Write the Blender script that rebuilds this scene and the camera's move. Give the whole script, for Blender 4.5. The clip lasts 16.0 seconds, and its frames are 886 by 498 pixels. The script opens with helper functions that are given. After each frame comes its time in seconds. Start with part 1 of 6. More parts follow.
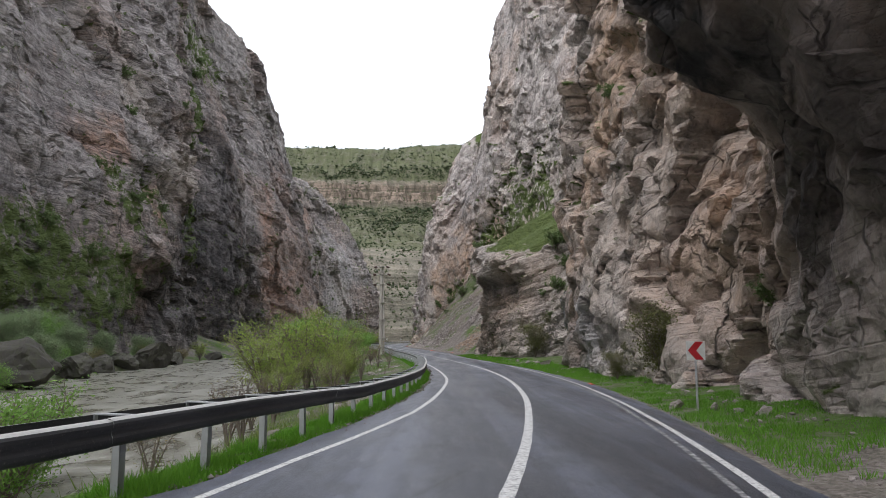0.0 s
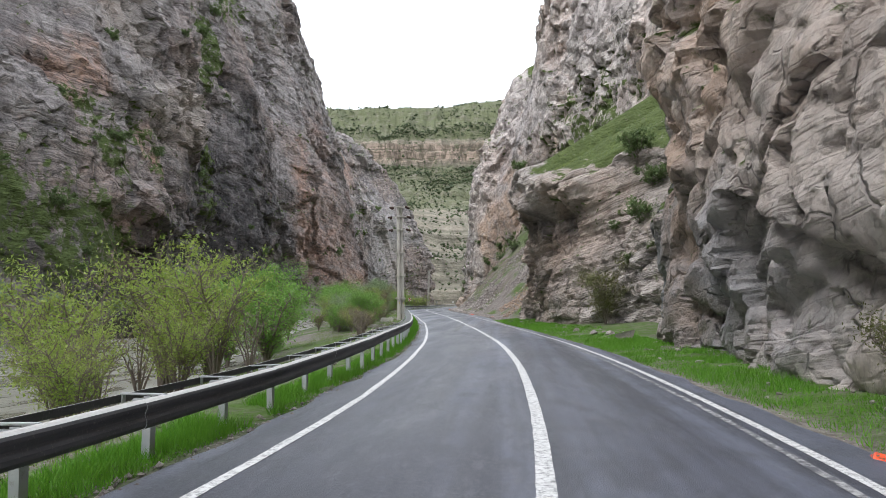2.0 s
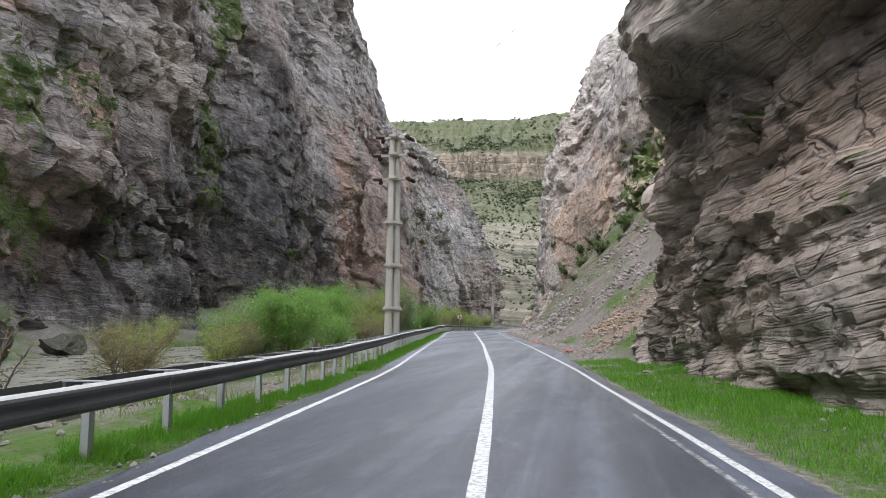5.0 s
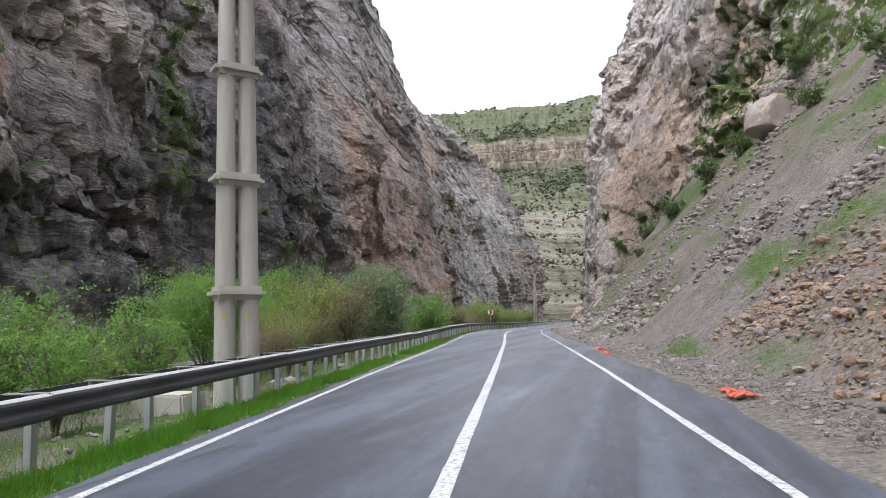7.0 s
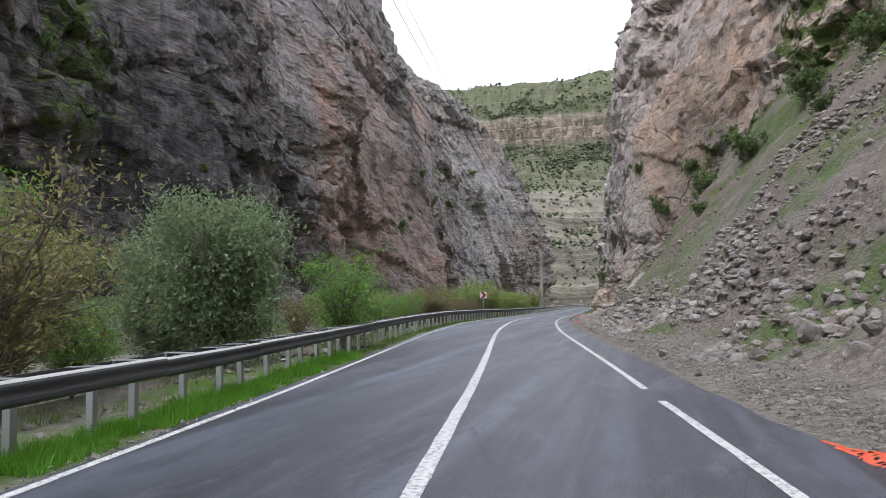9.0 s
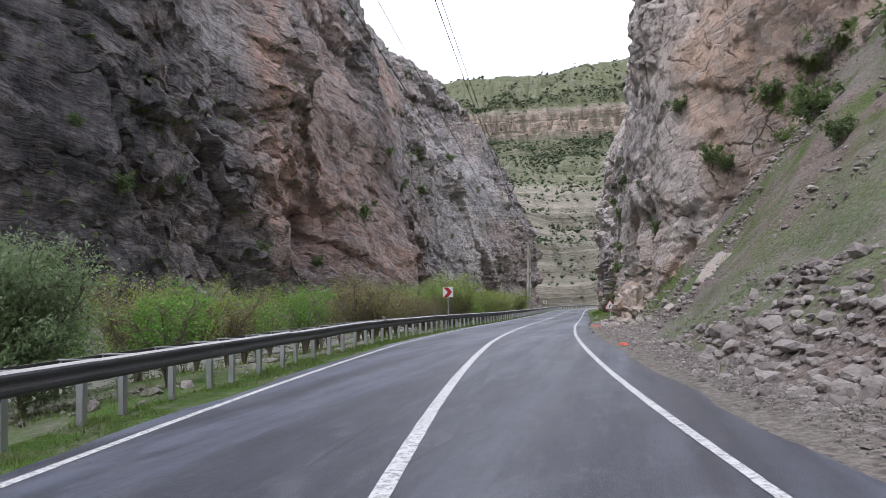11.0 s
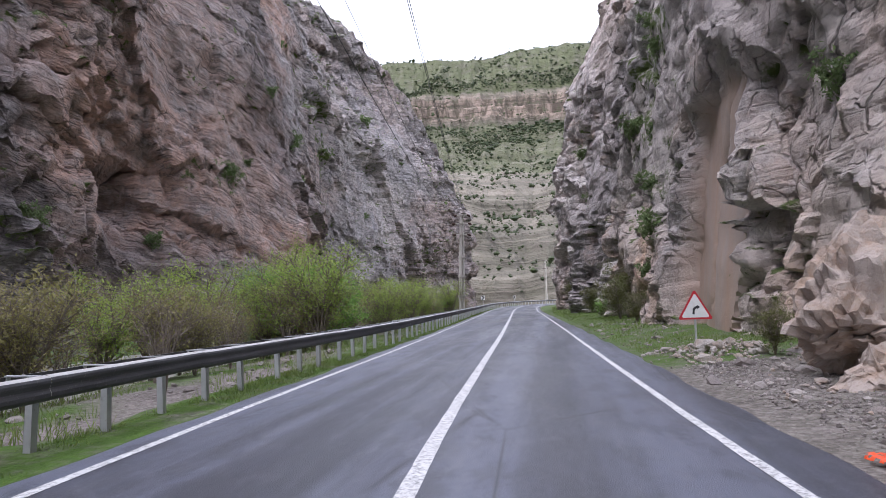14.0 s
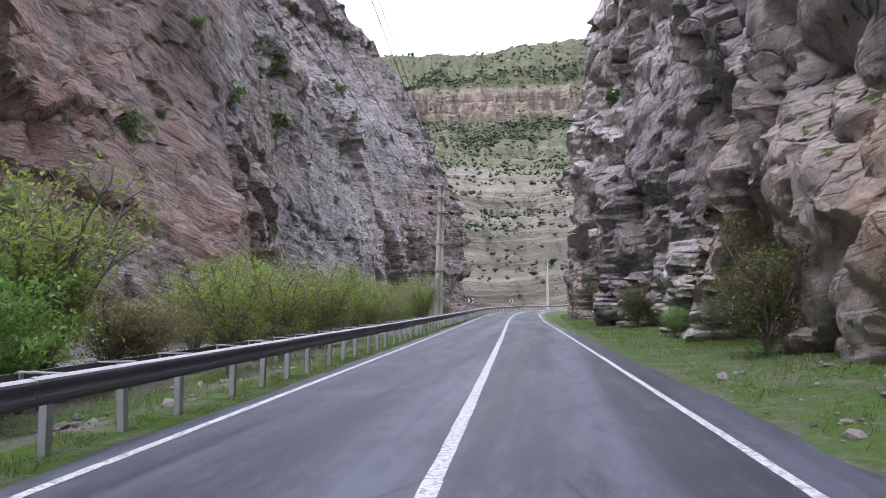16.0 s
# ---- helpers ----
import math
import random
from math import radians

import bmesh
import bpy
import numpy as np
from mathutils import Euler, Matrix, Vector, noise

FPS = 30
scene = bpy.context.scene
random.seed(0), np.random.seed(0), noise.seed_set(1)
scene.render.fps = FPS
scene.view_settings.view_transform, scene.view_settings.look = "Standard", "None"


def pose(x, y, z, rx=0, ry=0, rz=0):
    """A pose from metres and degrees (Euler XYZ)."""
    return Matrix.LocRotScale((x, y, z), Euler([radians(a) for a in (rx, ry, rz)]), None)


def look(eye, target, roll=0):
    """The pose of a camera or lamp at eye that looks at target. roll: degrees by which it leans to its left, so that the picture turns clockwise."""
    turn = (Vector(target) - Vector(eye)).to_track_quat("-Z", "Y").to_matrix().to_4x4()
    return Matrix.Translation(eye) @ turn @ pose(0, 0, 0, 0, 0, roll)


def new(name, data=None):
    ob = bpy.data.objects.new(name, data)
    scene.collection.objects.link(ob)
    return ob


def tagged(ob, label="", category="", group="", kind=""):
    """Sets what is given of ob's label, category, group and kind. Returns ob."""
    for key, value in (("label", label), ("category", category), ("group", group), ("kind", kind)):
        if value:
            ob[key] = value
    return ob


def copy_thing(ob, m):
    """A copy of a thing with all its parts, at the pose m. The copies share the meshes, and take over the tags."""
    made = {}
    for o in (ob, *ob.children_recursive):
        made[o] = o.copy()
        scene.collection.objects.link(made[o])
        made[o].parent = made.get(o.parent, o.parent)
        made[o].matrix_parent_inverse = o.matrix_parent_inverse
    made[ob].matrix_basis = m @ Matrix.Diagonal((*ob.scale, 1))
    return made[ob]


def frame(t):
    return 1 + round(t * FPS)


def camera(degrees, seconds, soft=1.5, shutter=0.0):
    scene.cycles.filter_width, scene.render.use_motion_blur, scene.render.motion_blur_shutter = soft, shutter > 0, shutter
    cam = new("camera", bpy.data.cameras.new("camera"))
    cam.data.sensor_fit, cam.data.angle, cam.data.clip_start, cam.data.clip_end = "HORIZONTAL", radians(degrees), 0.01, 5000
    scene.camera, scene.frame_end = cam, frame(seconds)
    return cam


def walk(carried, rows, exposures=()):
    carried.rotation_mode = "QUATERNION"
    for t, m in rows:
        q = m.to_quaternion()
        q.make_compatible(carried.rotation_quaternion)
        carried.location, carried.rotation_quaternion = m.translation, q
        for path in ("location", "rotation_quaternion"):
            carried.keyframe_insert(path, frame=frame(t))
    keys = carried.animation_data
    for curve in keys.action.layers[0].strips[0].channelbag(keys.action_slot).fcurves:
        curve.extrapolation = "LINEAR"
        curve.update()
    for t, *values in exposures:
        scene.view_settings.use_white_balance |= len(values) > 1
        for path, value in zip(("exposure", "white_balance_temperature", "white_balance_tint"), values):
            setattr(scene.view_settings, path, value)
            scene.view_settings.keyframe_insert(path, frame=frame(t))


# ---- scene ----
cam = camera(66.8, 16.0, 0.85)
METRES, EYE, TILT, LEAN, TURN = 200.0, 1.6, 7.75, 0.0, 0.0
ROWS = [
    (0.0, 0.0, 0.0, 0.0, 0.0, 0.0, -0.0),
    (0.5, 0.0042, 0.0289, -0.0043, 0.38, -1.45, -1.76),
    (1.0, 0.008, 0.0574, -0.0088, 1.25, -2.45, -0.07),
    (1.5, 0.0113, 0.0875, -0.013, 3.43, -2.62, -0.69),
    (2.0, 0.0141, 0.1174, -0.0175, 5.11, -3.03, 1.21),
    (2.5, 0.0158, 0.1486, -0.022, 7.1, -2.83, 0.21),
    (3.0, 0.0165, 0.1803, -0.0264, 8.69, -2.54, 1.02),
    (3.5, 0.0161, 0.2111, -0.0308, 8.94, -2.51, 2.79),
    (4.0, 0.0146, 0.2414, -0.0351, 9.43, -1.28, 1.4),
    (6.5, 0.0015, 0.3996, -0.0568, 14.4, -1.18, 2.25),
    (7.0, -0.0026, 0.431, -0.0606, 15.16, -1.24, 3.49),
    (7.5, -0.0069, 0.4606, -0.0644, 15.36, -0.76, 4.76),
    (8.0, -0.0118, 0.4917, -0.0685, 15.52, -0.22, 4.28),
    (8.5, -0.0166, 0.5242, -0.0723, 14.81, -1.87, 4.92),
    (9.0, -0.0217, 0.5542, -0.0763, 15.58, -2.61, 3.25),
    (11.5, -0.0478, 0.7079, -0.0962, 13.28, -2.65, 3.37),
    (12.0, -0.0525, 0.7387, -0.1, 11.27, -2.56, 4.46),
    (12.5, -0.0566, 0.7695, -0.1039, 10.46, -2.26, 4.55),
    (13.0, -0.0601, 0.8, -0.1079, 9.07, -2.73, 4.47),
    (13.5, -0.0629, 0.8306, -0.1121, 8.69, -3.05, 3.8),
    (14.0, -0.0655, 0.8603, -0.1163, 8.49, -3.29, 2.78),
    (14.5, -0.0675, 0.8909, -0.1206, 8.75, -2.74, 2.06),
    (15.0, -0.0692, 0.9222, -0.1249, 8.59, -2.48, 1.14),
    (15.5, -0.0704, 0.9534, -0.1294, 8.98, -2.83, 0.83),
    (16.0, -0.0713, 0.9843, -0.1337, 8.42, -3.03, 1.44),
]
LOOK = [(0.0, -0.33, 6300, 12), (2.0, 0.15, 6200, 10), (3.5, 0.26, 6200, 9), (7.0, 0.28, 6150, 13), (9.0, 0.03, 6100, 13), (12.5, 0.15, 5950, 20), (16.0, 0.27, 5830, 22)]
walk(cam, [(t, pose(0, 0, EYE, TILT, LEAN, TURN) @ pose(METRES * x, METRES * y, METRES * z, 90 + pitch, roll, yaw)) for t, x, y, z, yaw, pitch, roll in ROWS], LOOK)

# ================= world, sun, exposure =================
world = bpy.data.worlds.new("world")
scene.world = world
world.use_nodes = True
wn, wl = world.node_tree.nodes, world.node_tree.links
wn.clear()
sky = wn.new("ShaderNodeTexSky")
sky.sky_type = "NISHITA"
sky.sun_disc = False
sky.sun_elevation, sky.sun_rotation = radians(59), radians(229)
sky.air_density, sky.dust_density, sky.ozone_density = 1.0, 6.0, 1.0
cloud = wn.new("ShaderNodeMix")
cloud.data_type = "RGBA"
cloud.inputs["Factor"].default_value = 0.86
cloud.inputs["B"].default_value = (11.9, 12.3, 13.0, 1)      # a closed, bright cloud cover
bg = wn.new("ShaderNodeBackground")
bg.inputs["Strength"].default_value = 0.188
wo = wn.new("ShaderNodeOutputWorld")
wl.new(sky.outputs[0], cloud.inputs["A"])
wl.new(cloud.outputs["Result"], bg.inputs["Color"])
wl.new(bg.outputs[0], wo.inputs[0])
sun = new("sun", bpy.data.lights.new("sun", "SUN"))
sun.data.energy, sun.data.angle, sun.data.color = 2.4, radians(50), (1.0, 0.97, 0.93)
sun.matrix_world = look((-48, -35, 90), (0, 0, 0))


# ================= noise on arrays =================
def mixed(h):
    """Scrambles an array of 32-bit numbers into 0 to 1."""
    h = (h ^ (h >> np.uint32(13))) * np.uint32(1274126177)
    h = (h ^ (h >> np.uint32(15))) * np.uint32(2246822519)
    return ((h ^ (h >> np.uint32(16))) & np.uint32(0xFFFFFF)).astype(np.float32) * np.float32(1 / 16777216.0)


PRIMES = np.array((374761393, 668265263, 2147483647), np.uint32)


def hashed(ix, iy, iz, seed):
    ix, iy, iz = (np.asarray(k).astype(np.int32).view(np.uint32) for k in (ix, iy, iz))
    return mixed(ix * PRIMES[0] + iy * PRIMES[1] + iz * PRIMES[2] + np.uint32(seed * 974634777 & 0xFFFFFFFF))


def vnoise(p, seed=0):
    """Smooth value noise, -1 to 1, for an array of points (..., 3)."""
    p = np.asarray(p)
    i = np.floor(p)
    f = (p - i).astype(np.float32)
    f = f * f * f * (f * (f * 6 - 15) + 10)
    h = i.astype(np.int32).view(np.uint32) * PRIMES
    hx, hy, hz = h[..., 0] + np.uint32(seed * 974634777 & 0xFFFFFFFF), h[..., 1], h[..., 2]
    fx, fy, fz = f[..., 0], f[..., 1], f[..., 2]
    slabs = []
    for dz in (0, 1):
        rows = []
        for dy in (0, 1):
            base = hx + (hy + PRIMES[1] if dy else hy) + (hz + PRIMES[2] if dz else hz)
            a = mixed(base)
            rows.append(a + (mixed(base + PRIMES[0]) - a) * fx)
        slabs.append(rows[0] + (rows[1] - rows[0]) * fy)
    return ((slabs[0] + (slabs[1] - slabs[0]) * fz) * 2 - 1).astype(np.float64)


def fbm(p, octaves=4, seed=0, gain=0.5):
    out, amp = 0, 1.0
    for k in range(octaves):
        out = out + amp * vnoise(p * 2.03**k + 17.3 * k, seed + k)
        amp *= gain
    return out


def bricks(q, size, seed):
    """Broken beds: uneven courses of slabs (first axis across the bed), each with its own stand-out and tilt, and the distance to its nearest joint."""
    k0 = q[..., 0] / size[0]
    k0 = k0 + 0.35 * np.sin(k0 * 1.7 + seed)
    n0 = np.floor(k0).astype(np.int64)
    k1 = q[..., 1] / size[1] + 7.0 * hashed(n0, n0 * 0 + 1, n0 * 0, seed)
    n1 = np.floor(k1).astype(np.int64)
    k2 = q[..., 2] / size[2] + 7.0 * hashed(n0, n1, n0 * 0 + 2, seed)
    n2 = np.floor(k2).astype(np.int64)
    f = np.stack([k0 - n0, k1 - n1, k2 - n2], -1)
    tilt = np.stack([hashed(n0, n1, n2, seed + k) for k in (5, 6, 7)], -1) - 0.5
    value = hashed(n0, n1, n2, seed + 4) - 0.5 + ((f - 0.5) * tilt * np.array((1.6, 1.0, 1.0))).sum(-1)
    gap = (np.minimum(f, 1 - f) * np.array(size)).min(-1)
    return value, gap


def bed_height(p, dips, cross):
    """Height across the bedding for an array of points: level beds that sink away along y by the dips (y, degrees) and rise with x."""
    ys = np.arange(-400.0, 700.0, 2.0)
    fall = np.tan(np.radians(np.interp(ys, *np.array(dips, float).T)))
    sunk = np.cumsum(fall) * 2.0
    return p[..., 2] + np.interp(p[..., 1], ys, sunk) - cross * p[..., 0]


def rock_relief(p, dips, cross, layer, big, size, rough, seed, bedded=1.0):
    """How far broken, bedded rock stands out of its wall, in metres."""
    warp = np.stack([fbm(p / (size * 3.2), 3, seed + 60 + k) for k in range(3)], -1)
    h = bed_height(p, dips, cross)
    q = np.stack([h, p[..., 1], p[..., 0]], -1) + 0.3 * size * warp * np.array((0.5, 1.0, 1.0))
    lean = np.stack([q[..., 1] * 0.86 + h * 0.5, h * 0.86 - q[..., 1] * 0.5, q[..., 2]], -1) + 0.35 * size * warp
    calm = 0.3 + 1.0 * np.clip(0.5 + 0.9 * vnoise(p / 15.0, seed + 44), 0, 1)
    out = big * fbm(p / 30.0, 3, seed) + 0.3 * big * fbm(p / 9.0, 3, seed + 9)
    ridge = 1 - np.abs(fbm(p / np.array((12.0, 12.0, 34.0)), 3, seed + 12))
    out = out + 0.55 * big * (ridge - 0.6)
    # slabs split off along steep joints
    v, g = bricks(lean, (size * 1.5, size * 2.4, size * 3.0), seed + 20)
    out = out + rough * calm * (1.55 - 0.4 * bedded) * (v - 0.26 * np.exp(-g / (0.05 * size)))
    # long beds, hard and soft, with undercut lower edges
    k = q[..., 0] / (layer * 1.9) + 0.3 * np.sin(q[..., 0] / layer * 0.9 + seed)
    n = np.floor(k).astype(np.int64)
    f = k - n
    hard = hashed(n, n * 0 + 3, n * 0 + 1, seed + 90) * 0.75 + 0.5 * hashed(n, np.floor(q[..., 1] / (size * 5)).astype(np.int64), n * 0, seed + 91) - 0.62
    out = out + bedded * rough * calm * (0.85 * hard - 0.5 * np.exp(-f * layer * 1.9 / (0.1 * layer + 0.12)) + 0.25 * (0.5 - f))
    # blocks in the beds
    v, g = bricks(q + 3.1, (layer, size * 1.5, size * 1.2), seed + 30)
    out = out + min(1, 0.15 + bedded) * rough * calm * (0.5 * v - 0.22 * np.exp(-g / 0.15))
    v, g = bricks(q + 0.4 * warp, (layer * 0.36, size * 0.7, size * 0.5), seed + 40)
    out = out + bedded * rough * calm * (0.2 * v - 0.1 * np.exp(-g / 0.1))
    if bedded < 0.9:      # massive rock breaks into smaller corners and chips
        for k, (width, share) in enumerate(((0.95, 0.6), (0.5, 0.36))):
            e1 = np.array(((0.35, 0.55, 0.75), (-0.5, 0.6, 0.62), (0.6, 0.75, 0.3))[k])
            e1 = e1 / np.linalg.norm(e1)
            e2 = np.cross(e1, (0.7, -0.5, 0.5))
            e2 = e2 / np.linalg.norm(e2)
            r = p + 0.16 * size * warp
            turned = np.stack([r @ e1, r @ e2, r @ np.cross(e1, e2)], -1)
            v, g = bricks(turned + 2.7 * k, (size * width, size * width * 1.2, size * width * 1.1), seed + 50 + k)
            out = out + (1.1 - bedded) * rough * calm * share * (1.7 * v - 0.4 * np.exp(-g / 0.1))
    return out + 0.1 * rough * fbm(p / 1.1, 2, seed + 70, 0.6)


# ================= meshes =================
def smooth_path(points, step, sigma):
    """A dense, rounded line through points of any number of columns, of which the first two are x, y."""
    p = np.array(points, float)
    s = np.r_[0, np.cumsum(np.hypot(*np.diff(p[:, :2], axis=0).T))]
    t = np.arange(0, s[-1], step)
    q = np.stack([np.interp(t, s, p[:, k]) for k in range(p.shape[1])], -1)
    r = int(3 * sigma / step) + 1
    w = np.exp(-0.5 * (np.arange(-r, r + 1) * step / sigma) ** 2)
    w /= w.sum()
    pad = np.r_[q[:1] - (q[1:2] - q[:1]) * np.arange(r, 0, -1)[:, None], q, q[-1:] + (q[-1:] - q[-2:-1]) * np.arange(1, r + 1)[:, None]]
    return np.stack([np.convolve(pad[:, k], w, "valid") for k in range(q.shape[1])], -1)


def mesh_of(name, verts, faces, smooth=False):
    """A mesh from arrays of places and of faces with one number of corners."""
    verts, faces = np.asarray(verts, np.float32).reshape(-1, 3), np.asarray(faces, np.int32)
    me = bpy.data.meshes.new(name)
    n, k = faces.shape
    me.vertices.add(len(verts))
    me.vertices.foreach_set("co", verts.ravel())
    me.loops.add(n * k)
    me.loops.foreach_set("vertex_index", faces.ravel())
    me.polygons.add(n)
    me.polygons.foreach_set("loop_start", np.arange(0, n * k, k, dtype=np.int32))
    me.polygons.foreach_set("use_smooth", np.full(n, smooth))
    me.update(calc_edges=True)
    me.validate()
    return me


def grid_faces(n, m, wrap=False):
    a = np.arange(n * m).reshape(n, m)
    if wrap:
        a = np.concatenate([a, a[:, :1]], 1)
    return np.stack([a[:-1, :-1], a[1:, :-1], a[1:, 1:], a[:-1, 1:]], -1).reshape(-1, 4)


def attribute(me, name, values):
    me.attributes.new(name, "FLOAT", "POINT").data.foreach_set("value", np.asarray(values, np.float32).ravel())


def thing(name, me, material, label="", category="", group="", kind=""):
    ob = new(name, me)
    if material and not me.materials:
        me.materials.append(material)
    return tagged(ob, label, category, group, kind)


def part(name, bm, material, parent, label=""):
    """Links a bmesh, or a mesh, as one part of a thing."""
    me = bm
    if isinstance(bm, bmesh.types.BMesh):
        me = bpy.data.meshes.new(name)
        bm.to_mesh(me)
        bm.free()
    if material and not me.materials:
        me.materials.append(material)
    ob = new(name, me)
    ob.parent = parent
    return tagged(ob, label)


def root(name, place, label, category, group="", turn=0.0):
    ob = new(name)
    ob.matrix_basis = pose(*place, 0, 0, turn)
    return tagged(ob, label, category, group)


def box(bm, lo, hi, bevel=0.0):
    r = bmesh.ops.create_cube(bm, size=1)
    for v in r["verts"]:
        v.co = Vector([(a + b) / 2 + c * (b - a) for a, b, c in zip(lo, hi, v.co)])
    if bevel:
        bmesh.ops.bevel(bm, geom=list({e for v in r["verts"] for e in v.link_edges}), offset=bevel, segments=2, affect="EDGES")
    return bm


def rod(bm, a, b, ra, rb, sides=10):
    """A tapered round bar from a to b."""
    a, b = Vector(a), Vector(b)
    m = Matrix.Translation((a + b) / 2) @ (b - a).to_track_quat("Z", "Y").to_matrix().to_4x4()
    bmesh.ops.create_cone(bm, cap_ends=True, segments=sides, radius1=ra, radius2=rb, depth=(b - a).length, matrix=m)
    return bm


# ================= materials =================
class Mat:
    """A node material with short calls."""

    def __init__(self, name, rough=0.8, metal=0.0, specular=0.4):
        self.m = bpy.data.materials.new(name)
        self.m.use_nodes = True
        self.t = self.m.node_tree
        self.b = self.t.nodes["Principled BSDF"]
        self.b.inputs["Roughness"].default_value = rough
        self.b.inputs["Metallic"].default_value = metal
        self.b.inputs["Specular IOR Level"].default_value = specular
        self.geo = self.t.nodes.new("ShaderNodeNewGeometry")
        self.place = self.geo.outputs["Position"]

    def node(self, kind, **inputs):
        n = self.t.nodes.new("ShaderNode" + kind)
        for k, v in inputs.items():
            self.put(n.inputs[k.replace("_", " ")], v)
        return n

    def put(self, socket, v):
        if isinstance(v, bpy.types.NodeSocket):
            self.t.links.new(v, socket)
        elif isinstance(v, tuple) and len(v) == 3 and socket.type == "RGBA":
            socket.default_value = (*v, 1)
        else:
            socket.default_value = v

    def stretched(self, sx, sy, sz, turn=(0, 0, 0)):
        n = self.node("Mapping", Vector=self.place)
        n.inputs["Scale"].default_value = (sx, sy, sz)
        n.inputs["Rotation"].default_value = [radians(a) for a in turn]
        return n.outputs[0]

    def noise(self, scale, detail=4.0, rough=0.55, vector=None, distortion=0.0):
        return self.node("TexNoise", Vector=vector or self.place, Scale=scale, Detail=detail, Roughness=rough, Distortion=distortion).outputs["Fac"]

    def cells(self, scale, vector=None, feature="F1"):
        n = self.node("TexVoronoi", Vector=vector or self.place, Scale=scale)
        n.feature = feature
        return n

    def ramp(self, fac, *stops):
        n = self.node("ValToRGB", Fac=fac)
        e = n.color_ramp.elements
        while len(e) < len(stops):
            e.new(0.5)
        for s, (at, c) in zip(e, stops):
            s.position = at
            s.color = (c, c, c, 1) if isinstance(c, (int, float)) else (*c, 1)
        return n.outputs[0]

    def math(self, op, a, b=0.0):
        n = self.t.nodes.new("ShaderNodeMath")
        n.operation = op
        self.put(n.inputs[0], a)
        self.put(n.inputs[1], b)
        return n.outputs[0]

    def mix(self, fac, a, b, blend="MIX"):
        n = self.t.nodes.new("ShaderNodeMix")
        n.data_type, n.blend_type = "RGBA", blend
        self.put(n.inputs["Factor"], fac)
        self.put(n.inputs["A"], a)
        self.put(n.inputs["B"], b)
        return n.outputs["Result"]

    def attr(self, name):
        n = self.t.nodes.new("ShaderNodeAttribute")
        n.attribute_name = name
        return n.outputs["Fac"]

    def color(self, c):
        self.put(self.b.inputs["Base Color"], c)
        return self

    def rough(self, r):
        self.put(self.b.inputs["Roughness"], r)
        return self

    def bump(self, height, strength=0.5, distance=0.1):
        old = self.b.inputs["Normal"].links
        n = self.node("Bump", Strength=strength, Distance=distance, Height=height)
        if old:
            self.t.links.new(old[0].from_socket, n.inputs["Normal"])
        self.t.links.new(n.outputs[0], self.b.inputs["Normal"])
        return self


